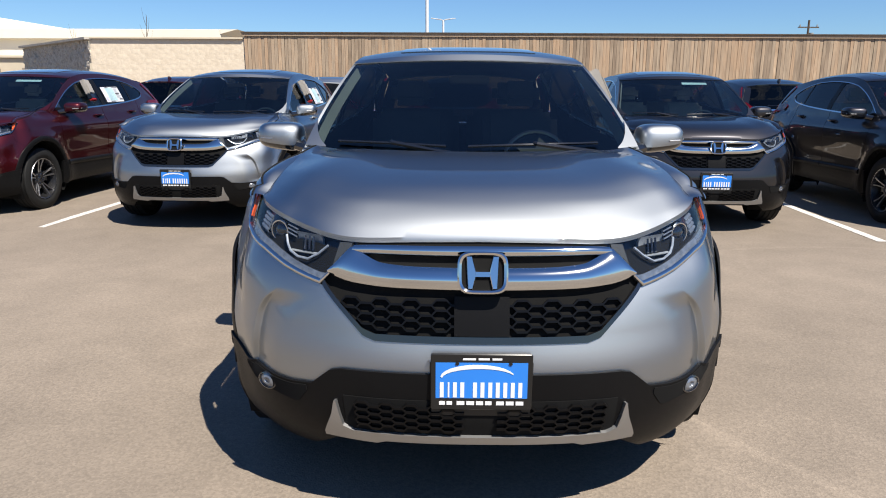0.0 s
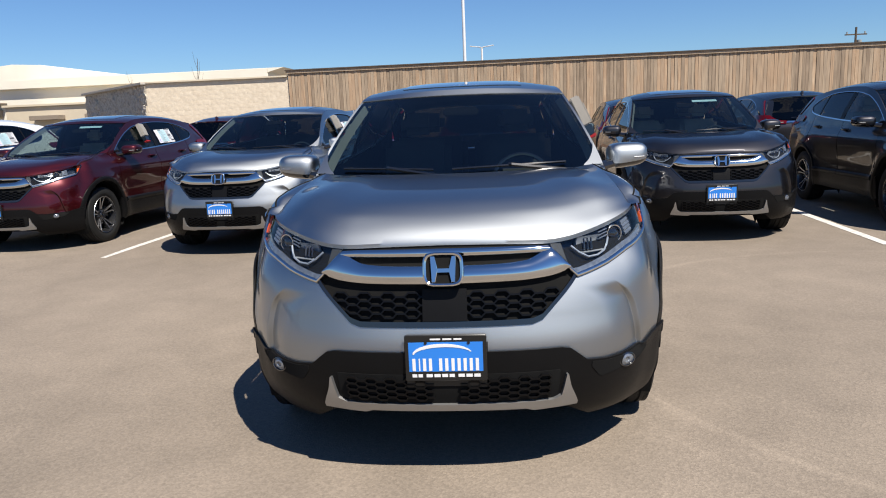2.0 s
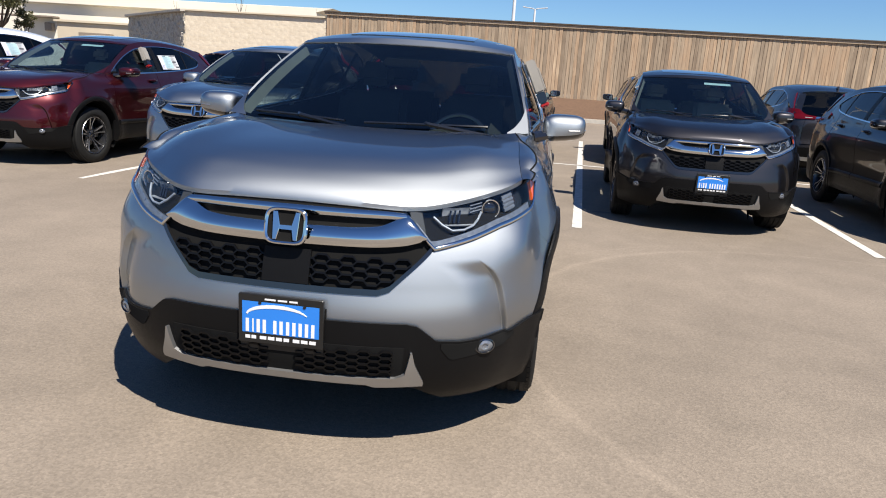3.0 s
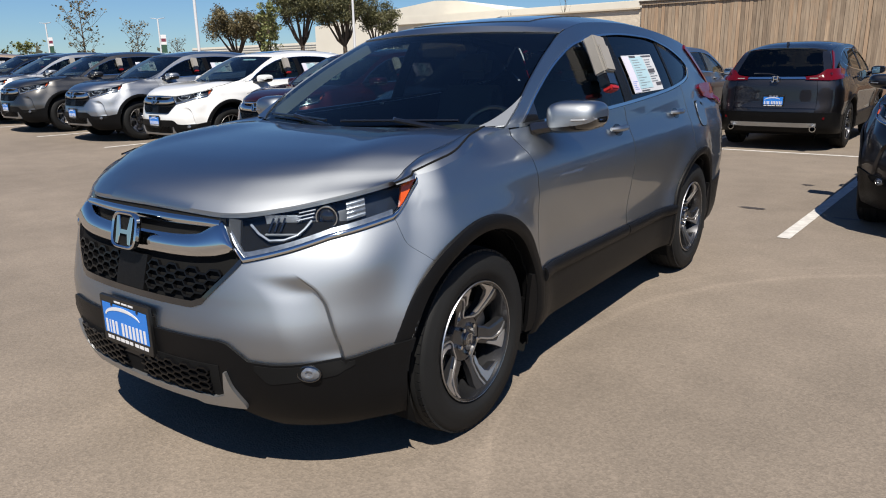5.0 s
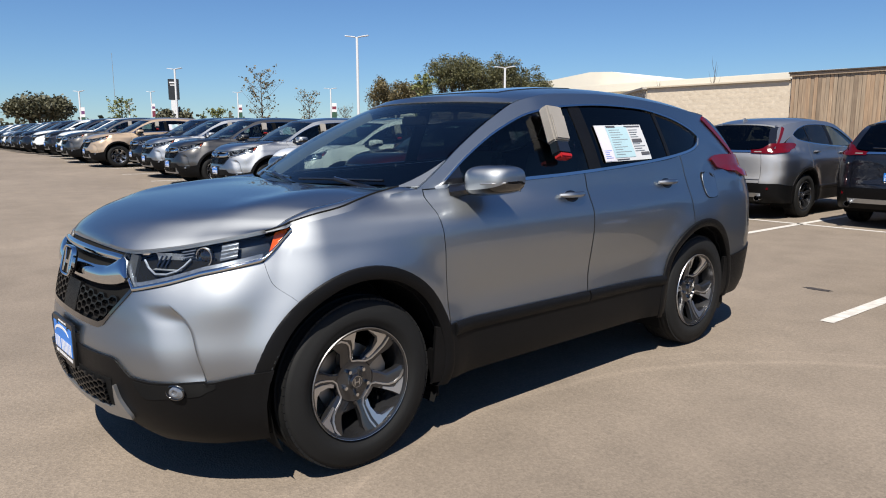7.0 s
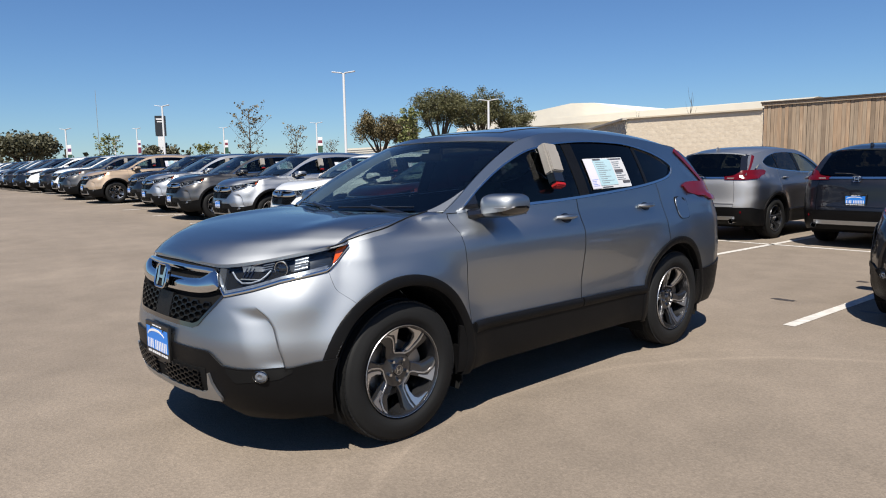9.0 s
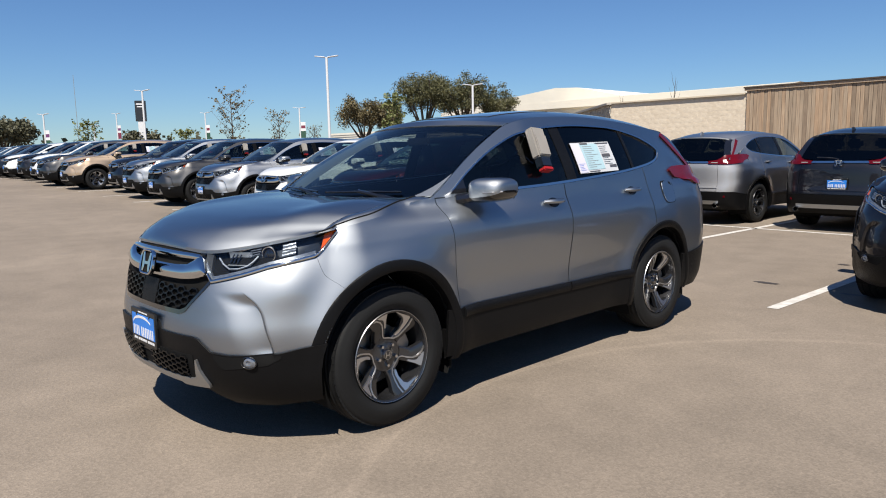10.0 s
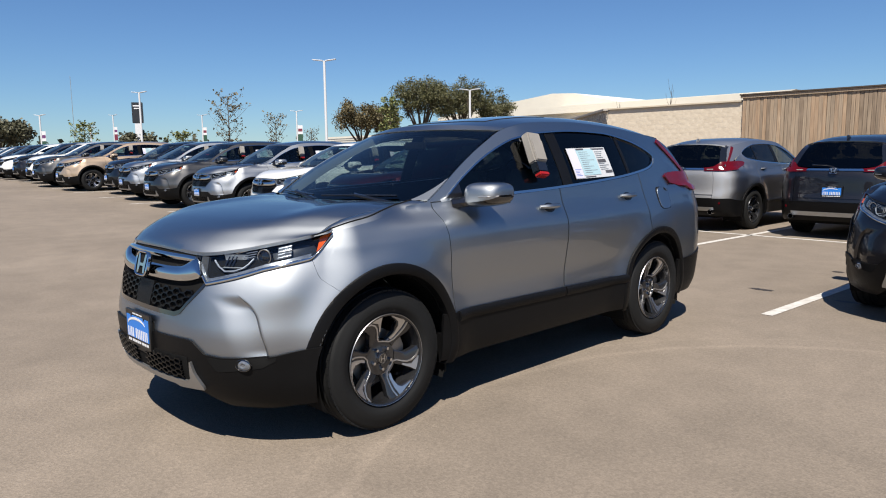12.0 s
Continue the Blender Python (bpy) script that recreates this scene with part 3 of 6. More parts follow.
def emblem(x, y, z, s, tilt, facing=-1):
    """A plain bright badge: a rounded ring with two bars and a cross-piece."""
    ring_out = [(math.copysign(abs(math.cos(t)) ** 0.45, math.cos(t)) * 0.062 * s, math.copysign(abs(math.sin(t)) ** 0.5, math.sin(t)) * 0.052 * s) for t in [math.tau * i / 40 for i in range(40)]]
    m = Matrix.Translation((x, y, z)) @ Matrix.Rotation(tilt, 4, "X")
    verts, faces = [], []
    for a, b in ring_out:
        for k, h in ((1.0, 0.0), (1.0, 0.012), (0.93, 0.016), (0.84, 0.012), (0.84, 0.0)):
            verts.append(m @ Vector((a * k, facing * h, b * k)))
    n = len(ring_out)
    for i in range(n):
        for j in range(4):
            k = (i + 1) % n
            faces.append([i * 5 + j, k * 5 + j, k * 5 + j + 1, i * 5 + j + 1])
    ring = fix(verts, faces)
    bars = []
    for sgn in (-1, 1):
        bars.append(prism([(sgn * 0.040 * s, 0.040 * s), (sgn * 0.026 * s, 0.040 * s), (sgn * 0.016 * s, -0.002 * s), (sgn * 0.024 * s, -0.040 * s), (sgn * 0.036 * s, -0.040 * s)], lambda a, b, h: m @ Vector((a, facing * h, b)), 0.003, 0.013, 0.002))
    bars.append(prism([(-0.022 * s, 0.002 * s), (0.022 * s, 0.002 * s), (0.022 * s, -0.010 * s), (-0.022 * s, -0.010 * s)], lambda a, b, h: m @ Vector((a, facing * h, b)), 0.003, 0.012))
    return join(ring, *bars), prism([(a * 0.9, b * 0.9) for a, b in ring_out], lambda a, b, h: m @ Vector((a, facing * h, b)), -0.01, 0.003)


def plate(car, y, z, facing, tilt=0.0):
    """A dealer's blank plate: blue field, white bow, and plain bars for the writing."""
    m = Matrix.Translation((0, y, z)) @ Matrix.Rotation(tilt, 4, "X") @ Matrix.Diagonal((-facing, 1, 1, 1))
    fn = lambda a, b, h: m @ Vector((a, facing * h, b))
    rect = lambda x0, x1, z0, z1: [(x0, z0), (x1, z0), (x1, z1), (x0, z1)]
    rnd = [(sx * (0.150 + 0.006 * math.cos(t)), sz * (0.085 + 0.006 * math.sin(t))) for sx, sz, ts in ((1, 1, (0, 0.8, 1.57)), (-1, 1, (1.57, 0.8, 0)), (-1, -1, (0, 0.8, 1.57)), (1, -1, (1.57, 0.8, 0))) for t in ts]
    p = part("number_plate", *prism(rnd, fn, 0, 0.012, 0.002), PLATEBLACK, car, "black-framed blue dealer plate with white bars")
    part("field", *prism(rect(-0.141, 0.141, -0.052, 0.064), fn, 0.008, 0.0135), PLATEBLUE, p)
    bow = [(-0.012 + 0.115 * math.cos(t), 0.016 + 0.042 * math.sin(t)) for t in [math.pi * (0.98 - 0.88 * i / 12) for i in range(13)]]
    inner = [(a * 0.97 + 0.002, b - 0.003 - 0.010 * math.sin(math.pi * i / 12)) for i, (a, b) in enumerate(bow)]
    part("bow", *prism(bow + inner[::-1], fn, 0.013, 0.0147), PLATEWHITE, p)
    for i, x in enumerate((-0.128, -0.1035, -0.0875, -0.065, -0.026, -0.003, 0.021, 0.044, 0.067, 0.090, 0.113)):
        w = 0.005 if i == 1 else 0.012
        part("letter_bar", *prism(rect(x, x + w, -0.049, 0.000), fn, 0.013, 0.0147), PLATEWHITE, p)
    for x0, x1 in ((-0.058, -0.018), (-0.010, 0.024), (0.032, 0.062)):
        part("top_bar", *prism(rect(x0, x1, 0.0725, 0.0785), fn, 0.011, 0.0132), PLATEWHITE, p)
    for x0, x1 in ((-0.130, -0.112), (-0.107, -0.090), (-0.076, -0.052), (-0.046, -0.022), (-0.016, 0.006), (0.012, 0.032), (0.046, 0.070), (0.076, 0.100), (0.106, 0.130)):
        part("low_bar", *prism(rect(x0, x1, -0.0745, -0.0625), fn, 0.011, 0.0132), PLATEWHITE, p)
    for x in (-0.075, 0.088):
        part("screw", *prism([(x + 0.006 * math.cos(t), 0.062 + 0.006 * math.sin(t)) for t in [math.tau * i / 8 for i in range(8)]], fn, 0.012, 0.016), PLATEBLACK, p)
    return p


# ---- the car ----
def make_car(style="bent", dark_wheels=False, seats=None):
    """A compact SUV, nose towards -y, the front axle over the origin."""
    car = new("car")
    seats = seats or SEAT

    def add(name, vf, mat, parent=None, label="", sharp=38):
        ob = part(name, *vf, mat, parent or car, label, True, sharp)
        if mat == SILVER:
            ob["painted"] = 1
        return ob

    # dark inner shell and underside
    shell = patch(0, END_U, floor_line, lambda u: min(hood_front(u), 0.97) - 0.035 if u < U_HOOD else fender_top(u) - 0.05 if u < HALF + 0.4 else tail_top(u) - 0.01, -0.022, None, 110, 10)
    add("inner_shell", both(arch_cut(shell, 0.42)), DARK)
    add("floor_pan", box(-0.60, 0.60, -0.50, 3.40, 0.235, 0.30, 0.02), DARK)
    for c in (0.0, 2.66):
        for s in (1, -1):
            liner = grid(lambda a, b: (Vector((s * (0.52 + 0.36 * b), c + 0.432 * math.cos(math.pi * (1.15 - 1.3 * a)), 0.37 + 0.432 * math.sin(math.pi * (1.15 - 1.3 * a)))), Vector((0, 0, 1))), 20, 2)
            back = grid(lambda a, b: (Vector((s * 0.52, c + 0.43 * b * math.cos(math.pi * (1.2 - 1.4 * a)), 0.37 + 0.43 * b * math.sin(math.pi * (1.2 - 1.4 * a)))), Vector((0, 0, 1))), 20, 1)
            add("wheel_housing", join(liner, back), DARK)

    # painted panels
    seam_y = curve([(0.45, -0.20), (0.60, -0.20), (0.75, -0.30), (0.783, -0.336), (0.847, -0.404), (0.925, -0.42), (1.2, -0.42)])
    seam_u = lambda z: min(uy(seam_y(z), z), U_BUMPER if z > 0.915 else 9)
    def bumper_fn(a, b):
        u, width = 0.0, 1.8
        for _ in range(22):
            width /= 2
            v = u + width
            z = clad_top(v) - 0.01 + (grille_low(min(v, U_BUMPER)) - clad_top(v) + 0.01) * b
            f = fold_u(z)
            if v <= float(np.interp(a, (0, 0.50, 0.62, 0.66, 0.74, 1), (0, f - 0.26, f - 0.03, f - 0.006, f + 0.012, seam_u(z) - 0.0008))):
                u = v
        z = clad_top(u) - 0.01 + (grille_low(min(u, U_BUMPER)) - clad_top(u) + 0.01) * b
        return body(u, z), -outward(u, z)
    bumper = grid(bumper_fn, 130, 40, 0.016)
    add("front_bumper", both(arch_cut(bumper)), SILVER)
    for s, side in ((1, lambda v: v), (-1, flip)):
        def fender_fn(a, b):
            u = U_BUMPER + 0.0008 + (uy(0.395) - U_BUMPER - 0.0008) * a
            z = clad_top(u) - 0.01 + (fender_top(u) - clad_top(u) + 0.01) * b
            u += max(0, seam_u(z) + 0.0008 - U_BUMPER) * (1 - a) + 0.05 * (1 - b) * a ** 6
            return body(u, z), -outward(u, z)
        fender = grid(fender_fn, 56, 40, 0.012)
        # the upper roll of the fender, from its shoulder to the hood's edge
        edge = [Vector((side_x(y, side_top(y)), y, side_top(y))) for y in (-0.395, -0.37, -0.345, -0.32)]
        edge += [fender_fn(i / 56, 1)[0] for i in range(57) if fender_fn(i / 56, 1)[0].y > -0.30]
        roll, seam = [], []
        seam_share = curve([(-0.40, 0.22), (-0.24, 0.30), (-0.12, 0.28), (0.07, 0.50), (0.19, 0.82), (0.31, 1.0)])
        for o in edge:
            i = hood_point(1, min(1, max(0, (o.y + 0.395) / 0.715))) + Vector((0.002, 0, -0.001))
            i = i.lerp(o + Vector((-0.03, 0.0, 0.004)), step(0.30, 0.40, o.y))
            i.y = max(i.y, o.y) if o.y > 0.31 else i.y
            rise = (0.03 + 0.13 * (1 - step(0.0, 0.30, o.y))) * (o - i).length
            roll.append([o.lerp(i, b) + Vector((0.35, 0, 1)) * (rise * math.sin(math.pi * b)) for b in [k / 8 for k in range(9)]])
            if o.y < 0.32:
                b = seam_share(o.y)
                seam.append(o.lerp(i, b) + Vector((0.35, 0, 1)) * (rise * math.sin(math.pi * b) + 0.0005))
        strip = [p for col in roll for p in col], [[c * 9 + k, c * 9 + 9 + k, c * 9 + 10 + k, c * 9 + 1 + k] for c in range(len(roll) - 1) for k in range(8)]
        add("fender", side(fix(*join(arch_cut(fender), strip))), SILVER, sharp=72)
        add("hood_seam", side(tube(seam, 0.0041, 6)), DARK)
        # doors, with a slanted front edge to the front one
        def door(y0, y1, lean):
            def fn(a, b):
                y = y0 + (y1 - y0) * a
                z = clad_top(uy(y)) - 0.012 + (shell_top(y) - clad_top(uy(y)) + 0.012) * b
                y = y + lean * (1 - a) * (1 - b)
                u = uy(y)
                n = outward(u, z)
                return body(u, z), -n
            return grid(fn, 26, 20, 0.014)
        for name, y0, y1, lean in (("front_door", 0.400, 1.490, 0.05), ("rear_door", 1.499, 2.515, 0.0)):
            d = add(name, side(arch_cut(door(y0, y1, lean))), SILVER)
            hy, hz = (1.342, 1.074) if name == "front_door" else (2.285, 1.099)
            # nearly flat dark grey patch: shade of the body-coloured cup, put in as colour
            cup_shade = prism([(hy - 0.055 + 0.11 * 0.5 + 0.055 * math.cos(t), hz - 0.005 + 0.030 * math.sin(t)) for t in [math.tau * i / 16 for i in range(16)]], lambda a, b, h: Vector((side_x(a, b) + h, a, b)), -0.004, 0.0025)
            h = [Vector((side_x(hy - 0.10 + 0.20 * k / 8, hz) + 0.010 + 0.026 * math.sin(math.pi * k / 8) ** 0.6, hy - 0.10 + 0.20 * k / 8, hz + 0.004)) for k in range(9)]
            part("handle_cup", *side(cup_shade), GREY, d)
            hob = part("door_handle", *side(tube(h, [0.010, 0.013, 0.015, 0.016, 0.016, 0.016, 0.015, 0.013, 0.010])), SILVER, d)
            hob["painted"] = 1
        quarter = patch(uy(2.525), ur(0.60, 0.9), lambda u: clad_top(u) - 0.01, tail_top, 0.0, 0.012, 36, 20)
        dpan = cab_patch(2.875, 3.50, lambda y: shell_top(y) - 0.004, lambda y: max(roofline(y), shell_top(y)), 0.0, None, 20, 8)
        rail = cab_patch(0.35, 2.90, lambda y: max(win_top(y), 1.14) if y > 0.48 else min(1.150, roofline(y) - 0.004), lambda y: max(roofline(y), 1.139), 0.0, 0.012, 60, 5)
        add("quarter_panel", side(join(arch_cut(quarter), dpan)), SILVER)
        add("roof_rail", side(rail), SILVER)
        fuel = prism([(2.80 + 0.085 * math.copysign(abs(math.cos(t)) ** 0.5, math.cos(t)), 1.06 + 0.080 * math.copysign(abs(math.sin(t)) ** 0.5, math.sin(t))) for t in [math.tau * i / 28 for i in range(28)]], lambda a, b, h: Vector((side_x(a, b) + h, a, b)), 0.0, 0.0065, 0.0015)
        if s > 0:
            gap = prism([(2.80 + 0.089 * math.copysign(abs(math.cos(t)) ** 0.5, math.cos(t)), 1.06 + 0.084 * math.copysign(abs(math.sin(t)) ** 0.5, math.sin(t))) for t in [math.tau * i / 28 for i in range(28)]], lambda a, b, h: Vector((side_x(a, b) + h, a, b)), -0.006, 0.0042)
            flap = add("fuel_flap", side(fuel), SILVER)
            part("flap_gap", *side(gap), DARK, flap)
        # windows, pillars and bright trim
        for name, y0, y1, mat in (("front_window", 0.49, 1.572, FRONTGLASS), ("rear_window", 1.668, 2.40, TINTED), ("quarter_window", 2.425, 2.865, TINTED)):
            w = cab_patch(y0, y1, lambda y: win_bot(y) + 0.002, lambda y: max(win_bot(y) + 0.004, win_top(y) + 0.003), -0.010, None, 24, 8)
            add(name, side(w), mat)
        for name, y0, y1 in (("center_pillar", 1.567, 1.673), ("rear_pillar", 2.396, 2.430)):
            add(name, side(cab_patch(y0, y1, win_bot, win_top, -0.006, 0.01, 4, 6)), CLAD)
        trim = cab_patch(0.47, 2.875, lambda y: win_bot(y) - 0.011, lambda y: win_bot(y) + 0.005, 0.004, 0.012, 60, 1)
        add("belt_trim", side(trim), CHROME)
        sash = cab_patch(0.48, 2.875, lambda y: max(win_bot(y), win_top(y) - 0.009), lambda y: max(win_bot(y) + 0.002, win_top(y) + 0.001), 0.003, 0.012, 60, 1)
        add("window_sash", side(sash), CHROME)
        # cladding round the wheels and along the sill
        for c in (0.0, 2.66):
            def ring(a, b):
                t = radians(-22 + 224 * a)
                r = (0.428, 0.429, 0.433, 0.446, 0.476, 0.486, 0.488)[b] if c < 1 else (0.424, 0.425, 0.429, 0.442, 0.468, 0.478, 0.480)[b]
                o = (-0.06, -0.004, 0.012, 0.016, 0.015, 0.011, 0.0)[b]
                y, z = c - (0.022 if c < 1 else 0.0) + r * math.cos(t), max(0.26, 0.372 + (0.012 if c < 1 else 0.0) + r * math.sin(t))
                o *= 1 - 0.85 * step(0.20, 0.44, -y)
                return Vector((side_x(y, z) + o, y, z))
            vs = [ring(i / 48, j) for i in range(49) for j in range(7)]
            fs = [[i * 7 + j, (i + 1) * 7 + j, (i + 1) * 7 + j + 1, i * 7 + j + 1] for i in range(48) for j in range(6)]
            add("arch_cladding", side(fix(vs, fs)), CLAD)
            flap = box(0.68, 0.885, c + 0.400, c + 0.413, 0.20, 0.42, 0.004)
            add("mud_flap", side(flap), CLAD)
        sill = patch(uy(0.36), uy(2.26), floor_line, clad_top, 0.010, 0.02, 40, 6)
        add("sill_cladding", side(sill), CLAD)
        for name, y0, y1 in (("front_door_moulding", 0.47, 1.488), ("rear_door_moulding", 1.501, 2.22)):
            add(name, side(patch(uy(y0), uy(y1), lambda u: clad_top(u) - 0.055, lambda u: clad_top(u) + 0.003, 0.013, 0.012, 24, 6, 0.012)), CLAD)

    lower = patch(0, uy(-0.36, 0.4), floor_line, clad_top, 0.010, 0.02, 60, 12)
    add("lower_front_cladding", both(arch_cut(lower, 0.425)), CLAD)
    rear = patch(uy(3.02), END_U, floor_line, clad_top, 0.010, 0.02, 30, 8)
    add("lower_rear_cladding", both(rear), CLAD)
    add("rear_skid", both(patch(ur(0.62, 0.4), END_U, line([(0, 0.385), (9, 0.385)]), line([(0, 0.445), (9, 0.445)]), 0.020, 0.02, 16, 2)), SATIN)
    for s in (1, -1):
        tip = lathe([(0.040, 0.0), (0.046, 0.0), (0.046, 0.13), (0.036, 0.13), (0.034, 0.02)], 20, "Y")
        add("exhaust_tip", moved(tip, Matrix.Translation((s * 0.60, 3.57, 0.36))), CHROME)
        add("rear_reflector", moved(box(-0.07, 0.07, -0.01, 0.012, -0.022, 0.022, 0.006), Matrix.Translation((s * 0.66, 3.60, 0.52))), REDLENS)
    gate = patch(ur(0.595, 0.9), END_U, lambda u: clad_top(u) + 0.006, tail_top, 0.0, 0.012, 22, 16)
    add("tailgate", both(gate), SILVER)
    crease = patch(ur(0.60, 0.66), END_U, line([(0, 0.665), (9, 0.665)]), line([(0, 0.682), (9, 0.682)]), 0.012, 0.02, 16, 2)
    add("tailgate_crease", both(crease), SILVER)

    # hood, screens, roof
    add("hood", both(grid(lambda a, b: down(hood_point(a, b)), 56, 50, 0.016)), SILVER)
    add("cowl", both(grid(lambda a, b: down(Vector((0.74 * a, 0.155 + 0.155 * a * a + 0.16 * b, 1.118 + 0.012 * b))), 12, 3)), TRIM)
    add("windshield", both(grid(lambda a, b: down(screen_point(a * 0.985, b)), 20, 16)), WINDSHIELD)
    foot_top = curve([(0.87, 0.008), (0.91, 0.045), (0.95, 0.105), (0.98, 0.17), (1.0, 0.23)])
    for side in (lambda v: v, flip):
        foot = grid(lambda a, b: (screen_point(0.87 + 0.131 * a, foot_top(0.87 + 0.131 * a) * b) + Vector((0.0, -0.004, 0.006)), Vector((0, 0.5, -0.8))), 16, 6, 0.006)
        add("pillar_foot", side(foot), SILVER)
    add("roof_header", both(grid(lambda a, b: (screen_point(a, 0.925 + 0.075 * b) + Vector((0, -0.003, 0.005)), Vector((0, 0.4, -0.9))), 20, 3, 0.005)), SILVER)
    add("roof", both(grid(lambda a, b: down(roof_point(a, b)), 18, 40)), SILVER)
    add("headliner", both(grid(lambda a, b: down(roof_point(a * 0.97, 0.01 + 0.97 * b, 0.03)), 10, 14)), LINER)
    add("roof_glass", both(grid(lambda a, b: (roof_point(a * 0.62, 0.08 + 0.30 * b) + Vector((0, 0, 0.004)), Vector((0, 0, -1))), 12, 10, 0.006)), PIANO)
    add("rear_screen", both(grid(lambda a, b: down(back_glass_point(a * 0.86, b)), 14, 8)), TINTED)
    for side in (lambda v: v, flip):
        add("rear_screen_frame", side(grid(lambda a, b: down(back_glass_point(0.855 + 0.145 * a, -0.06 + 1.06 * b)), 4, 8)), PIANO)
        trim_fn = lambda a, b: (screen_point(0.972, 0.06 + 0.84 * b) + Vector((-0.030 * a, 0.012 + 0.075 * a, -0.014 - 0.02 * a)), Vector((0, 0, -1)))
        add("pillar_trim", side(grid(trim_fn, 3, 10)), PILLARTRIM)
    add("spoiler", both(grid(lambda a, b: (roof_point(a * 0.93, 0.97) + Vector((0, 0.02 + 0.07 * b, 0.006 - 0.012 * b)), Vector((0, 0, -1))), 14, 3, 0.022)), SILVER)
    fin = prism([(2.98, 0), (3.16, 0), (3.15, 0.055), (3.12, 0.06)], lambda a, b, h: Vector((h, a, 1.605 + b)), -0.012, 0.012, 0.005)
    add("roof_antenna", fin, SILVER)
    for s, side in ((1, lambda v: v), (-1, flip)):
        def strip_fn(a, b):
            y, z = 3.10 + 0.32 * a - 0.045 * b, 1.515 - 0.285 * a - 0.025 * b * (1 - a)
            return cab(y, z, 0.012), Vector((-1, -0.2, 0))
        strip = grid(strip_fn, 10, 2, 0.03)
        lampu = line([(0, 1.06), (uy(2.93), 1.215), (uy(3.05), 1.15), (uy(3.3), 1.10), (ur(0.72, 1.1), 1.075), (ur(0.42, 1.1), 1.085), (END_U, 1.085)])
        lampt = line([(0, 1.2), (uy(2.93), 1.225), (uy(3.05), 1.250), (ur(0.72, 1.1), 1.235), (ur(0.60, 1.1), 1.155), (ur(0.42, 1.1), 1.13), (END_U, 1.13)])
        tail = patch(uy(2.93), ur(0.42, 1.1), lampu, lampt, 0.016, 0.03, 24, 5)
        t = add("tail_lamp", side(join(tail, strip)), REDLENS)
        part("clear_lens", *side(patch(ur(0.58, 1.1), ur(0.47, 1.1), line([(0, 1.101), (9, 1.101)]), line([(0, 1.113), (9, 1.113)]), 0.018, 0.006, 4, 1)), LINER, t)
    add("tailgate_chrome", both(patch(ur(0.42, 1.1), END_U, line([(0, 1.10), (9, 1.10)]), line([(0, 1.13), (9, 1.13)]), 0.012, 0.015, 10, 2)), CHROME)
    e, eb = emblem(0, 3.658, 1.10, 0.95, 0, 1)
    add("rear_badge", e, CHROME)
    add("rear_wiper", tube([(0, 3.64, 1.16), (0.10, 3.635, 1.185), (0.34, 3.60, 1.19)], 0.009), PIANO)

    # front face
    black = patch(0, ux(0.505, 0.81), lambda u: grille_low(u) + 0.002, lambda u: hood_front(u) - 0.008 if u < ux(0.40, 0.95) else max(grille_low(u) + 0.01, lamp_low(u)), -0.012, None, 40, 12)
    g = add("grille", both(black), DARK, label="black grille with a honeycomb mesh")
    mesh = honeycomb(0.02, ux(0.44, 0.75), lambda u: grille_low(u) + 0.022, line([(0, 0.79), (9, 0.79)]), 0.004, 0.062)
    for side in (lambda v: v, flip):
        tagged(part("honeycomb", *side(mesh), MESHBLACK, g), kind="stuff")
    rim = patch(0, ux(0.505, 0.81), grille_low, lambda u: grille_low(u) + 0.022, 0.004, 0.02, 40, 2)
    part("grille_rim", *both(rim), PIANO, g)
    uo = ux(0.475, 0.86)
    low_bot = curve([(0, 0.808), (ux(0.28, 0.81), 0.812), (ux(0.40, 0.82), 0.822), (uo, 0.842)])
    low_top = curve([(0, 0.872), (ux(0.2, 0.86), 0.874), (ux(0.31, 0.87), 0.882), (ux(0.37, 0.89), 0.905), (ux(0.405, 0.92), 0.925), (uo, 0.855)])
    top_bot = curve([(0, 0.908), (ux(0.33, 0.92), 0.909), (ux(0.40, 0.92), 0.906)])
    top_top = curve([(0, 0.936), (ux(0.33, 0.93), 0.934), (ux(0.40, 0.93), 0.930)])
    part("chrome_wing", *both(patch(0, uo, low_bot, low_top, 0.012, 0.03, 30, 8, 0.016)), CHROME, g)
    part("chrome_bar", *both(patch(0, ux(0.40, 0.93), top_bot, top_top, 0.010, 0.026, 20, 5, 0.009)), CHROME, g)
    part("sensor_cover", *both(patch(0, ux(0.085, 0.7), line([(0, 0.672), (9, 0.672)]), line([(0, 0.79), (9, 0.79)]), 0.006, 0.02, 6, 3)), CLAD, g)
    e, eb = emblem(0, -0.874, 0.872, 1.24, radians(-14))
    b = add("badge_plate", eb, DARK)
    part("front_badge", *e, CHROME, b)
    for s, side in ((1, lambda v: v), (-1, flip)):
        u0, u1 = ux(0.392, 0.93), uy(-0.30, 1.0)
        hi = lambda u: (hood_front(u) if u < U_HOOD else side_top(body(u, 1.0).y)) - 0.007
        hmid = lambda k, l=lamp_low, h=hi: (lambda u: l(u) + (h(u) - l(u)) * k)
        house = patch(u0, u1, lamp_low, hi, -0.046, None, 30, 6)
        h = add("headlight", side(house), LAMPIN, label="clear-lensed headlamp with chrome and amber inside")
        part("lens", *side(patch(u0, u1, lambda u: lamp_low(u) + 0.004, hi, 0.004, 0.012, 34, 6)), LENS, h)
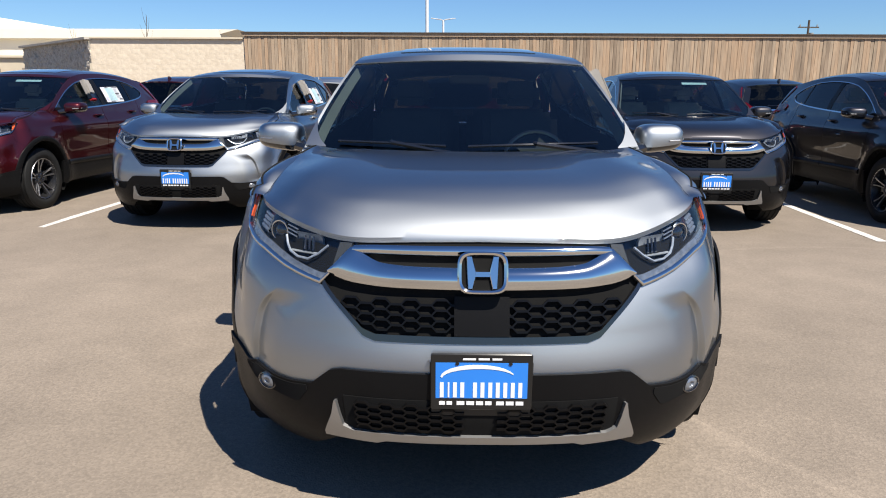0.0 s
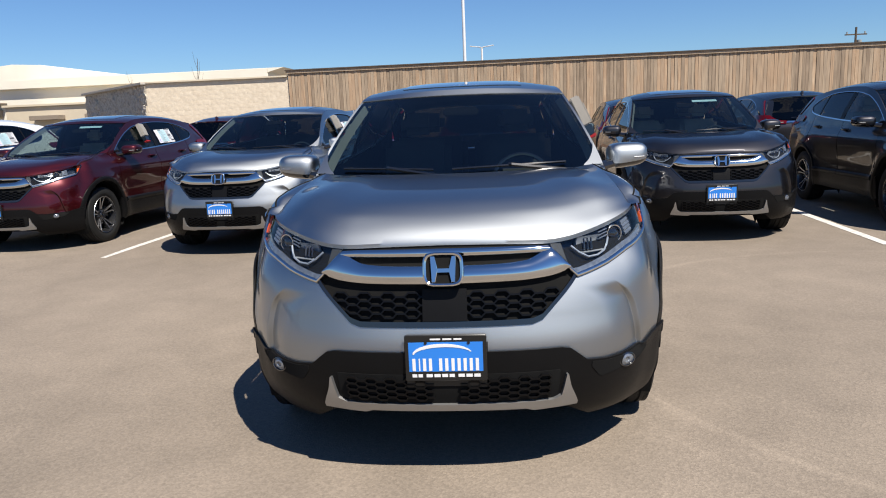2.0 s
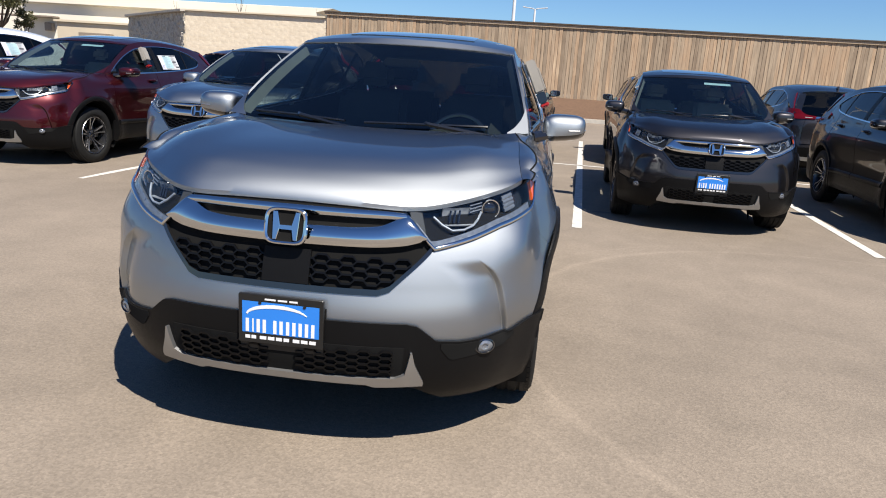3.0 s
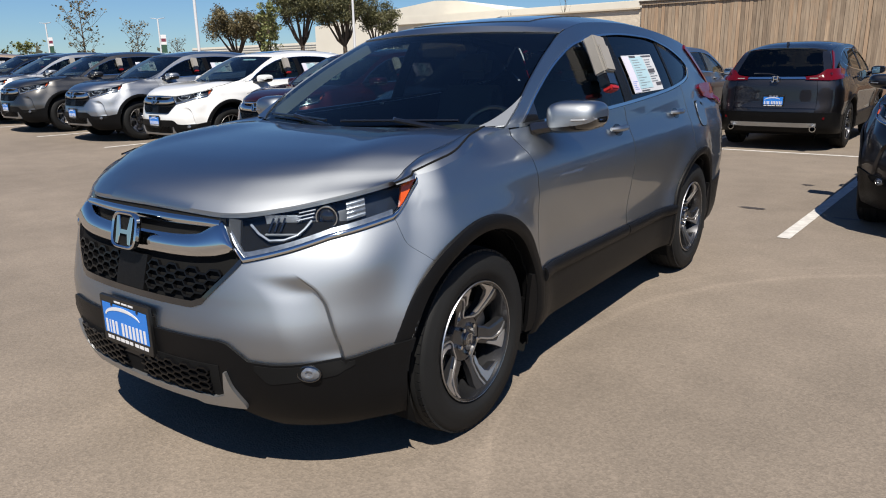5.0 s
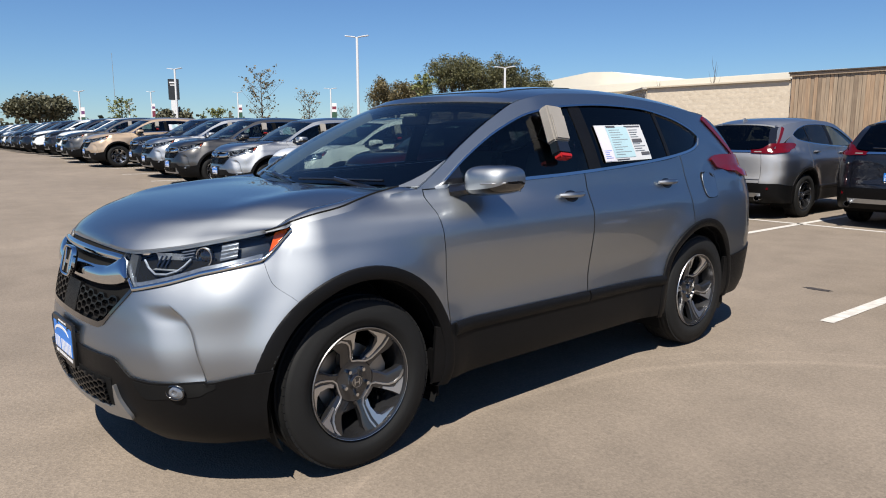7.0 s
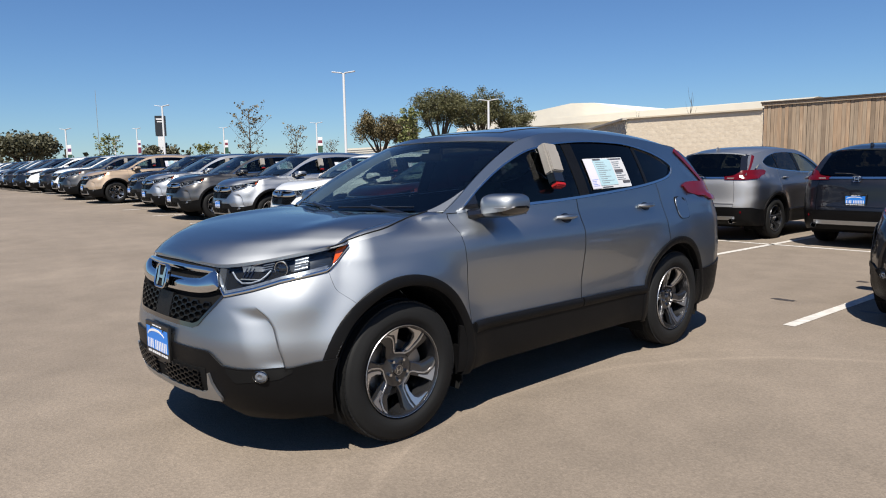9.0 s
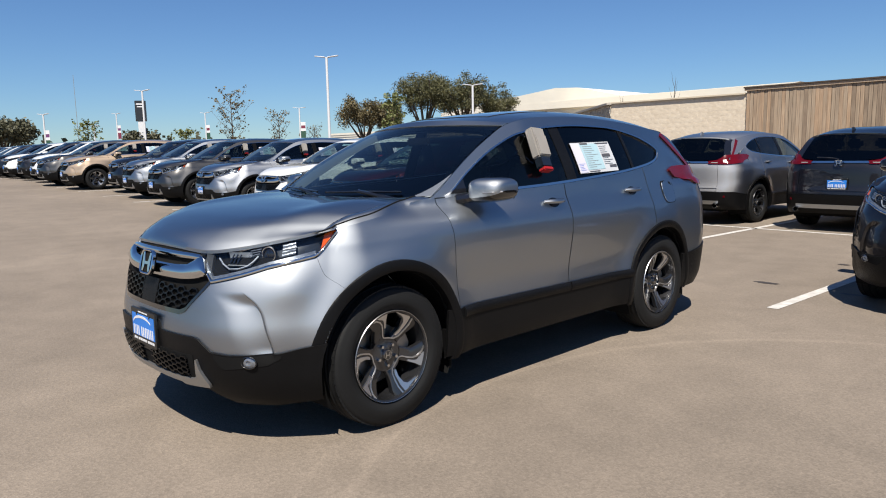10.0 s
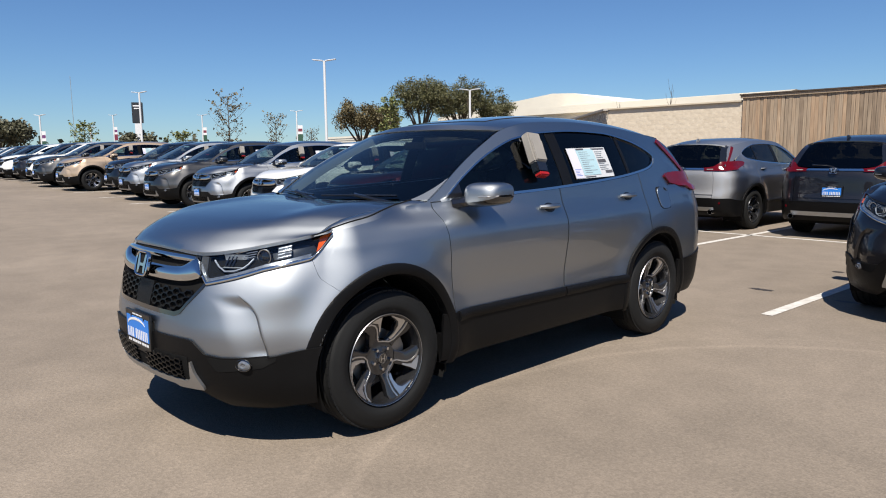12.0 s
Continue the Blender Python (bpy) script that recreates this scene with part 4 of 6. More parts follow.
        part("light_strip", *side(patch(ux(0.42, 0.90), u1, lambda u: lamp_low(u) - 0.004, lambda u: lamp_low(u) + 0.011, 0.007, 0.02, 34, 4, 0.005)), CHROME, h)
        deep = lambda x, z, d: body(ux(x, z), z) + outward(ux(x, z), z) * d
        bowl = [(0.500, 0.925), (0.535, 0.898), (0.575, 0.878), (0.620, 0.880), (0.655, 0.893), (0.672, 0.912), (0.684, 0.936)]
        part("inner_strip", *side(tube([deep(x, z, -0.008) for x, z in bowl], 0.0042, 6)), LAMPSILVER, h)
        part("lower_bezel", *side(patch(ux(0.44, 0.90), uy(-0.42, 0.95), lambda u: lamp_low(u) + 0.010, lambda u: lamp_low(u) + 0.028, -0.004, 0.012, 30, 2)), LAMPGREY, h)
        part("reflector_bowl", *side(patch(ux(0.545, 0.92), ux(0.655, 0.92), line([(0, 0.898), (ux(0.60, 0.92), 0.894), (9, 0.93)]), line([(0, 0.952), (9, 0.962)]), -0.008, 0.012, 10, 8, -0.026)), LAMPSILVER, h)
        for x in (0.562, 0.580, 0.598):
            part("reflector_fin", *side(tube([deep(x, 0.906, -0.014), deep(x + 0.004, 0.945, -0.012)], 0.004, 5)), PIANO, h)
        for q in range(3):
            part("upper_fin", *side(tube([deep(0.640, 0.936 + 0.011 * q, -0.010), deep(0.685, 0.946 + 0.011 * q, -0.010)], 0.0032, 5)), LAMPGREY, h)
        c = body(ux(0.722, 0.95), 0.950) + outward(ux(0.722, 0.95), 0.950) * -0.024
        aim = Matrix.Translation(c) @ Matrix.Rotation(radians(28), 4, "Z") @ Matrix.Rotation(math.pi, 4, "Z")
        ring = lathe([(0.030, 0.004), (0.033, 0.014), (0.037, 0.014), (0.039, 0.0), (0.037, -0.006)], 28, "Y")
        part("projector_ring", *side(moved(ring, aim)), CHROME, h)
        part("projector", *side(moved(lathe([(0.0, 0.016), (0.014, 0.0135), (0.024, 0.007), (0.031, 0.0)], 24, "Y"), aim)), PIANO, h)
        for q in range(4):
            part("turn_reflector", *side(patch(ux(0.772, 0.95), ux(0.815, 0.95), hmid(0.36 + 0.13 * q), hmid(0.485 + 0.13 * q), -0.014, 0.004, 6, 3, 0.004)), LAMPGREY, h)

        def amber(a, b):
            u = uy(-0.388, 0.95) + (uy(-0.318, 1.0) - uy(-0.388, 0.95)) * a + 0.035 * (b - 0.5)
            z = lamp_low(u) + (hi(u) - lamp_low(u)) * (0.16 + 0.70 * b)
            return body(u, z) + outward(u, z) * 0.0065, -outward(u, z)
        part("amber_marker", *side(grid(amber, 10, 6, 0.012)), AMBER, h)
        part("bezel", *side(patch(ux(0.42, 0.92), ux(0.47, 0.9), hmid(0.12), hmid(0.9), -0.010, 0.015, 4, 4)), TRIM, h)
        # fog lamp pocket
        pk_lo = line([(0, 0.45), (ux(0.555, 0.45), 0.462), (ux(0.59, 0.42), 0.413), (ux(0.765, 0.44), 0.440), (ux(0.80, 0.46), 0.470), (9, 0.47)])
        pocket = patch(ux(0.555, 0.45), ux(0.80, 0.46), pk_lo, lambda u: clad_top(u) - 0.008, 0.0125, 0.02, 20, 6)
        f = add("fog_lamp", side(pocket), DARK)
        uf = ux(0.705, 0.45)
        nf = (outward(uf, 0.453) + Vector((0, -0.35, 0.05))).normalized()
        c = body(uf, 0.453) + nf * 0.014
        lampm = Matrix.Translation(c) @ nf.to_track_quat("Z", "Y").to_matrix().to_4x4() @ Matrix.Diagonal((1.15, 0.82, 0.5, 1))
        part("bezel", *side(moved(lathe([(0.037, -0.01), (0.036, 0.006), (0.032, 0.009), (0.030, 0.002)], 24, "Z"), lampm)), PIANO, f)
        part("fog_lens", *side(moved(lathe([(0.0, 0.002), (0.008, 0.001), (0.011, 0.010), (0.016, 0.012), (0.022, 0.006), (0.030, 0.0)], 24, "Z"), lampm)), LAMPGREY, f)
    lowg = patch(0, ux(0.43, 0.43), line([(0, 0.345), (9, 0.345)]), line([(0, 0.468), (9, 0.468)]), 0.0125, 0.004, 20, 4)
    lg = add("lower_grille", both(lowg), DARK)
    mesh = honeycomb(0.02, ux(0.425, 0.7), line([(0, 0.352), (9, 0.352)]), line([(0, 0.464), (9, 0.464)]), 0.024, 0.052, 0.011)
    for side in (lambda v: v, flip):
        tagged(part("honeycomb", *side(mesh), MESHBLACK, lg), kind="stuff")
    uk = ux(0.47, 0.4)
    skid_lo = line([(0, 0.318), (ux(0.30, 0.33), 0.318), (ux(0.33, 0.33), 0.308), (ux(0.49, 0.35), 0.316), (9, 0.316)])
    skid_hi = line([(0, 0.346), (ux(0.40, 0.34), 0.350), (ux(0.435, 0.36), 0.365), (ux(0.452, 0.4), 0.465), (ux(0.47, 0.4), 0.40), (ux(0.505, 0.4), 0.33), (9, 0.33)])
    part("skid_trim", *both(patch(0, ux(0.505, 0.4), skid_lo, skid_hi, 0.024, 0.02, 60, 3)), SATIN, lg)
    plate(car, -0.914, 0.538, -1)
    add("plate_bracket", box(-0.16, 0.16, -0.912, -0.88, 0.415, 0.60, 0.006), PLATEBLACK)
    plate(car, 3.672, 0.770, 1)

    # mirrors and wipers
    for s, side in ((1, lambda v: v), (-1, flip)):
        vs, fs, n, k = [], [], 36, 22
        for i in range(n):
            for j in range(k + 1):
                t, p = math.tau * i / n, math.pi * j / k
                sg = lambda v, e: math.copysign(abs(v) ** e, v)
                x = 0.112 * sg(math.cos(p), 0.62)
                r = sg(math.sin(p), 0.5)
                y, z = 0.120 * r * sg(math.cos(t), 0.7), 0.070 * r * sg(math.sin(t), 0.62)
                y = min(y, 0.075)
                vs.append((0.962 + x, 0.690 + y + 0.10 * x, 1.184 + z + 0.12 * x * (z < 0)))
        for i in range(n):
            for j in range(k):
                m = (i + 1) % n
                fs.append([i * (k + 1) + j, m * (k + 1) + j, m * (k + 1) + j + 1, i * (k + 1) + j + 1])
        low = [math.sin(math.tau * (i + 0.5) / n) < -0.30 for i in range(n)]
        cap = fix(vs, [f for q, f in enumerate(fs) if not low[q // k]])
        under = fix(vs, [f for q, f in enumerate(fs) if low[q // k]])
        mir = add("mirror", side(cap), SILVER)
        part("mirror_base", *side(join(under, tube([(0.80, 0.56, 1.130), (0.86, 0.60, 1.140), (0.94, 0.645, 1.150)], [0.03, 0.026, 0.026]))), PIANO, mir)
        part("mirror_glass", *side(box(0.875, 1.050, 0.761, 0.768, 1.134, 1.234, 0.002)), CHROME, mir)
        part("indicator", *side(tube([(0.985, 0.572, 1.174), (1.04, 0.588, 1.176), (1.072, 0.64, 1.179)], 0.005)), SATIN, mir)
        part("mirror_sail", *side(cab_patch(0.485, 0.64, win_bot, lambda y: win_top(y) - 0.002, 0.0, 0.01, 5, 3)), PIANO, mir)
    for x0, x1, px in ((-0.02, 0.58, 0.60), (-0.62, -0.12, -0.10)):
        def glass_at(x, up):
            p = screen_point(abs(x) / 0.76, up)
            return Vector((x, p.y - 0.006, p.z + 0.016))
        blade = tube([glass_at(x0 + (x1 - x0) * k / 6, 0.035 + 0.01 * math.sin(math.pi * k / 6)) for k in range(7)], 0.007, 6)
        w = add("wiper", blade, PIANO)
        part("arm", *tube([Vector((px, 0.24 + 0.1 * abs(px), 1.135)), glass_at((x0 + px) / 2, 0.03) + Vector((0, 0, 0.012)), glass_at((x0 + x1) / 2, 0.045) + Vector((0, 0, 0.010))], [0.014, 0.011, 0.008], 6), PIANO, w)

    # cabin
    cabin = new("cabin")
    cabin.parent = car
    part("dashboard", *join(box(-0.74, 0.74, 0.40, 0.86, 0.72, 1.06, 0.06), box(-0.70, 0.70, 0.26, 0.62, 0.92, 1.10, 0.04), box(0.20, 0.54, 0.52, 0.84, 1.02, 1.12, 0.05)), TRIM, cabin)
    part("cabin_floor", *box(-0.76, 0.76, 0.3, 3.35, 0.34, 0.44), TRIM, cabin)
    rimw = lathe([(0.178 + 0.014 * math.cos(t), 0.014 * math.sin(t)) for t in [math.tau * i / 8 for i in range(9)]], 32, "Z")
    spokes = join(box(-0.17, 0.17, -0.02, 0.02, -0.01, 0.01, 0.006), box(-0.06, 0.06, -0.07, 0.05, -0.02, 0.02, 0.01), box(-0.02, 0.02, -0.17, 0.0, -0.01, 0.01, 0.006))
    part("steering_wheel", *moved(join(rimw, spokes), Matrix.Translation((0.37, 0.90, 1.03)) @ Matrix.Rotation(radians(66), 4, "X")), PIANO, cabin)
    for x, y, w in ((0.37, 1.25, 0.25), (-0.37, 1.25, 0.25), (0.36, 2.15, 0.33), (-0.36, 2.15, 0.33)):
        cushion = box(x - w, x + w, y - 0.02, y + 0.48, 0.56, 0.72, 0.05)
        backr = moved(box(-w, w, -0.07, 0.07, 0, 0.62, 0.05), Matrix.Translation((x, y + 0.45, 0.68)) @ Matrix.Rotation(radians(-18), 4, "X"))
        head = moved(box(-0.13, 0.13, -0.05, 0.05, 0.66, 0.83, 0.045), Matrix.Translation((x, y + 0.45, 0.68)) @ Matrix.Rotation(radians(-16), 4, "X"))
        seat = part("seat", *join(cushion, backr, head), seats, cabin)
    part("rear_view_mirror", *box(-0.11, 0.11, 0.98, 1.01, 1.44, 1.495, 0.012), DARK, cabin)
    part("load_area", *box(-0.72, 0.72, 2.75, 3.45, 0.44, 0.80, 0.03), TRIM, cabin)

    for y in (-0.026, 2.66):
        for s in (1, -1):
            make_wheel(car, (s * 0.795, y, 0.369), s, style, dark_wheels)
    return car


def repaint(car, mat):
    """Give every painted panel of a copied car its own colour."""
    for o in car.children_recursive:
        if o.get("painted"):
            o.material_slots[0].link = "OBJECT"
            o.material_slots[0].material = mat


HERO = make_car("bent")
tagged(HERO, "silver compact SUV with black cladding and five-spoke alloys", "car", "parked cars")

# ---- the lot ----
LOT = Matrix.Translation((1.29, 3.9, 0)) @ Matrix.Rotation(radians(-2.9), 4, "Z")
PITCH = 2.84


def asphalt_material():
    m, n, l, b = nodes_of("worn_asphalt")
    b.inputs["Roughness"].default_value = 0.9
    co = n.new("ShaderNodeTexCoord")
    big = n.new("ShaderNodeTexNoise")
    big.inputs["Scale"].default_value, big.inputs["Detail"].default_value = 0.35, 7
    grain = n.new("ShaderNodeTexVoronoi")
    grain.inputs["Scale"].default_value = 120
    fine = n.new("ShaderNodeTexNoise")
    fine.inputs["Scale"].default_value, fine.inputs["Detail"].default_value = 45, 8
    for t in (big, grain, fine):
        l.new(co.outputs["Object"], t.inputs["Vector"])
    midn = n.new("ShaderNodeTexNoise")
    midn.inputs["Scale"].default_value, midn.inputs["Detail"].default_value = 2.6, 9
    midn.inputs["Distortion"].default_value = 0.3
    l.new(co.outputs["Object"], midn.inputs["Vector"])
    ramp = n.new("ShaderNodeValToRGB")
    ramp.color_ramp.elements[0].position, ramp.color_ramp.elements[0].color = 0.30, (0.150, 0.123, 0.096, 1)
    ramp.color_ramp.elements[1].position, ramp.color_ramp.elements[1].color = 0.72, (0.199, 0.164, 0.129, 1)
    l.new(big.outputs["Fac"], ramp.inputs[0])
    r1 = n.new("ShaderNodeMapRange")
    r1.inputs["To Min"].default_value, r1.inputs["To Max"].default_value = 0.76, 1.24
    l.new(fine.outputs["Fac"], r1.inputs["Value"])
    sep = n.new("ShaderNodeSeparateColor")
    l.new(grain.outputs["Color"], sep.inputs[0])
    r2 = n.new("ShaderNodeMapRange")
    r2.inputs["To Min"].default_value, r2.inputs["To Max"].default_value = 0.86, 1.14
    l.new(sep.outputs[0], r2.inputs["Value"])
    mul = n.new("ShaderNodeMath")
    mul.operation = "MULTIPLY"
    l.new(r1.outputs[0], mul.inputs[0])
    l.new(r2.outputs[0], mul.inputs[1])
    sc = n.new("ShaderNodeVectorMath")
    sc.operation = "SCALE"
    l.new(ramp.outputs[0], sc.inputs[0])
    last = None
    for cx, cy, rad, wid, amp in ((3.4, 1.0, 2.56, 0.05, 0.34), (3.4, 1.0, 2.78, 0.03, 0.14), (2.6, -1.2, 1.75, 0.03, 0.08), (4.6, 2.4, 2.2, 0.03, 0.10), (0.6, -4.2, 2.4, 0.03, 0.06)):
        dist = n.new("ShaderNodeVectorMath")
        dist.operation = "DISTANCE"
        dist.inputs[1].default_value = (cx, cy, 0)
        wob = n.new("ShaderNodeVectorMath")
        wob.operation = "MULTIPLY_ADD"
        wob.inputs[1].default_value = (0.10, 0.10, 0.0)
        l.new(midn.outputs["Color"], wob.inputs[0])
        l.new(co.outputs["Object"], wob.inputs[2])
        l.new(wob.outputs[0], dist.inputs[0])
        off = n.new("ShaderNodeMath")
        off.operation = "SUBTRACT"
        off.inputs[1].default_value = rad
        l.new(dist.outputs["Value"], off.inputs[0])
        ab = n.new("ShaderNodeMath")
        ab.operation = "ABSOLUTE"
        l.new(off.outputs[0], ab.inputs[0])
        mr = n.new("ShaderNodeMapRange")
        mr.inputs["From Min"].default_value, mr.inputs["From Max"].default_value = 0.0, wid
        mr.inputs["To Min"].default_value, mr.inputs["To Max"].default_value = amp, 0.0
        l.new(ab.outputs[0], mr.inputs["Value"])
        patchy = n.new("ShaderNodeMath")
        patchy.operation = "MULTIPLY"
        l.new(mr.outputs[0], patchy.inputs[0])
        l.new(big.outputs["Fac"], patchy.inputs[1])
        if last:
            plus = n.new("ShaderNodeMath")
            l.new(last.outputs[0], plus.inputs[0])
            l.new(patchy.outputs[0], plus.inputs[1])
            last = plus
        else:
            last = patchy
    r3 = n.new("ShaderNodeMapRange")
    r3.inputs["From Min"].default_value, r3.inputs["From Max"].default_value = 0.3, 0.7
    r3.inputs["To Min"].default_value, r3.inputs["To Max"].default_value = 0.90, 1.09
    l.new(midn.outputs["Fac"], r3.inputs["Value"])
    mul2 = n.new("ShaderNodeMath")
    mul2.operation = "MULTIPLY"
    l.new(mul.outputs[0], mul2.inputs[0])
    tot = n.new("ShaderNodeMath")
    l.new(r3.outputs[0], tot.inputs[0])
    l.new(last.outputs[0], tot.inputs[1])
    l.new(tot.outputs[0], mul2.inputs[1])
    l.new(mul2.outputs[0], sc.inputs["Scale"])
    l.new(sc.outputs[0], b.inputs["Base Color"])
    k = n.new("ShaderNodeBump")
    k.inputs["Strength"].default_value, k.inputs["Distance"].default_value = 0.35, 0.004
    l.new(grain.outputs["Distance"], k.inputs["Height"])
    l.new(k.outputs[0], b.inputs["Normal"])
    return m


ASPHALT = asphalt_material()
LINEPAINT = plain("line_paint", (0.471, 0.452, 0.422), 0.8, vary=0.25, scale=14, bump=0.4, bump_scale=160)


def lift(x, y):
    """The lot rises gently towards its far rows."""
    return 0.020 * max(0.0, -x - 6.0) * min(1.0, 30.0 / max(30.0, -x))


def ground_mesh():
    xs = sorted(set([-900, -400, -200, -120] + list(range(-100, 41, 4)) + [60, 120, 300, 900]))
    ys = [-600, -200, -80, -40, -20, -12, -8, -4, 0, 4, 8, 12, 16, 20, 24, 40, 80, 200, 500, 1200]
    verts = [(x, y, lift(x, y)) for x in xs for y in ys]
    ny = len(ys)
    faces = [[i * ny + j, (i + 1) * ny + j, (i + 1) * ny + j + 1, i * ny + j + 1] for i in range(len(xs) - 1) for j in range(ny - 1)]
    return verts, faces


ground = tagged(part("ground", *ground_mesh(), ASPHALT), "sunlit tan-grey worn asphalt parking lot", "ground", kind="structure")


def paint_line(u0, v0, u1, v1, w=0.10):
    a, b = LOT @ Vector((u0, v0, 0)), LOT @ Vector((u1, v1, 0))
    d = (b - a).normalized()
    s = Vector((-d.y, d.x, 0)) * w / 2
    n = max(1, int((b - a).length / 0.5))
    verts, faces = [], []
    for i in range(n + 1):
        p = a + (b - a) * i / n
        j = 0.004 * math.sin(i * 12.9)
        for q in (p - s * (1 + j * 8), p + s * (1 - j * 6)):
            verts.append((q.x, q.y, lift(q.x, q.y) + 0.004))
    for i in range(n):
        faces.append([2 * i, 2 * i + 1, 2 * i + 3, 2 * i + 2][::-1])
    ob = part("parking_line", verts, faces, LINEPAINT, smooth=False)
    return tagged(ob, "worn white painted stall line on the asphalt", "parking line", "stall lines", "structure")


for k in range(-26, 5):
    paint_line(PITCH * k, 0.0, PITCH * k, 11.3)
paint_line(-26 * PITCH, 5.72, 4 * PITCH, 5.72)


def place(car, u, v, turn=0.0, mat=None, label="", x=None, y=None):
    p = LOT @ Vector((u, v, 0)) if x is None else Vector((x, y, 0))
    m = Matrix.Translation((p.x, p.y, lift(p.x, p.y))) @ Matrix.Rotation(radians(-2.9 + turn), 4, "Z")
    c = copy_thing(car, m)
    if mat:
        repaint(c, mat)
    tagged(c, label, "car", "parked cars")
    return c


TWIN = make_car("twin", seats=SEATTAN)
# a thin pale strip just inside the glass, high on one half of the windshield
pale_strip = grid(lambda a, b: (screen_point((0.08 + 0.36 * a) / 0.76, 0.80 + 0.055 * b) + Vector((0, 0.004, -0.008)), Vector((0, 0.5, -0.5))), 6, 1, 0.002)
part("windshield_tag", *pale_strip, PALEBLUE, TWIN, "pale paper strip behind the windshield")
TWIN.matrix_basis = Matrix.Translation((2.62, 4.98, 0)) @ Matrix.Rotation(radians(-2.9), 4, "Z")
repaint(TWIN, GREY)
tagged(TWIN, "dark grey compact SUV with pale seats, parked nose out", "car", "parked cars")
place(TWIN, 1.5 * PITCH, 1.1, 0, GREY, "charcoal compact SUV parked nose out by the fence side")
NEARBY = [place(HERO, 0, 0, 0, SILVER, "silver compact SUV parked nose out beside a red one", x=-2.82, y=4.98)]
NEARBY.append(place(TWIN, 0, 0, 0, RED, "dark red compact SUV with ten-spoke wheels, parked nose out", x=-5.85, y=5.42))
row = [(WHITE, "white"), (BRIGHT, "light silver"), (STEEL, "steel grey"), (BRIGHT, "light silver"), (NAVY, "dark navy"), (BEIGE, "sand beige"), (STEEL, "steel grey"), (WHITE, "white"), (GREY, "charcoal"), (WHITE, "white"), (NAVY, "dark navy"),
       (GREY, "charcoal"), (BRIGHT, "light silver"), (WHITE, "white"), (NAVY, "dark navy"), (GREY, "charcoal"), (BRIGHT, "light silver"), (WHITE, "white"), (STEEL, "steel grey"), (NAVY, "dark navy")]
FAR_ROW = []
SET_BACK = {1: -0.18, 2: -0.32, 4: 0.5, 5: -0.25, 6: -0.5}
for i, (mat, word) in enumerate(row):
    c = place(HERO if i % 3 else TWIN, -PITCH * (3.5 + i), 1.15 + 0.12 * math.sin(i * 7.3) + SET_BACK.get(i, -0.3 if i > 6 else 0.0), 0, mat, word + " compact SUV in a long row of cars, nose out")
    if i < 9:
        NEARBY.append(c)
    if i > 6:
        FAR_ROW.append(c)


def simplify(car):
    """Leave the smallest pieces off a car that stands far away."""
    for o in list(car.children_recursive):
        if o.name.split(".")[0] in ("lug_nut", "letter_bar", "screw", "low_bar", "top_bar", "honeycomb", "tread", "brake_caliper", "wiper", "arm", "handle_cup", "rear_view_mirror", "inner_strip", "reflector_fin", "upper_fin", "turn_reflector", "projector_ring", "reflector_bowl", "lower_bezel", "flap_gap", "exhaust_tip", "rear_wiper", "mud_flap", "clear_lens", "rear_reflector"):
            bpy.data.objects.remove(o)


for c in FAR_ROW:
    simplify(c)
BLACKWHEEL = place(HERO, -1.5 * PITCH + 0.12, 9.35, 180, MID, "steel grey compact SUV with black wheels, tail towards the aisle")
place(HERO, -0.5 * PITCH - 0.22, 9.55, 180, GREY, "dark grey compact SUV with twin exhausts, tail towards the aisle")
place(HERO, -2.5 * PITCH, 9.6, 180, RED, "dark red compact SUV parked tail out beside a grey one")
place(HERO, -3.5 * PITCH, 9.6, 180, MID, "grey compact SUV parked tail out behind another")
place(HERO, 0.5 * PITCH, 9.6, 180, GREY, "dark grey compact SUV parked tail out near the fence")
place(HERO, 1.5 * PITCH, 9.6, 180, GREY, "charcoal compact SUV parked tail out near the fence")

for o in BLACKWHEEL.children_recursive:
    if o.name.startswith(("machined_face", "center_cap")):
        o.material_slots[0].link = "OBJECT"
        o.material_slots[0].material = RIMDARK


# ---- papers and key boxes on the cars' windows ----
GREYTEXT = plain("grey_print", (0.22, 0.25, 0.27), 0.7)
BLUETEXT = plain("blue_print", (0.16, 0.22, 0.52), 0.7)
LILAC = plain("lilac_paper", (0.52, 0.51, 0.60), 0.7, vary=0.04)


def sheet_low(y):
    return 1.244 - 0.02 * (2.205 - y)


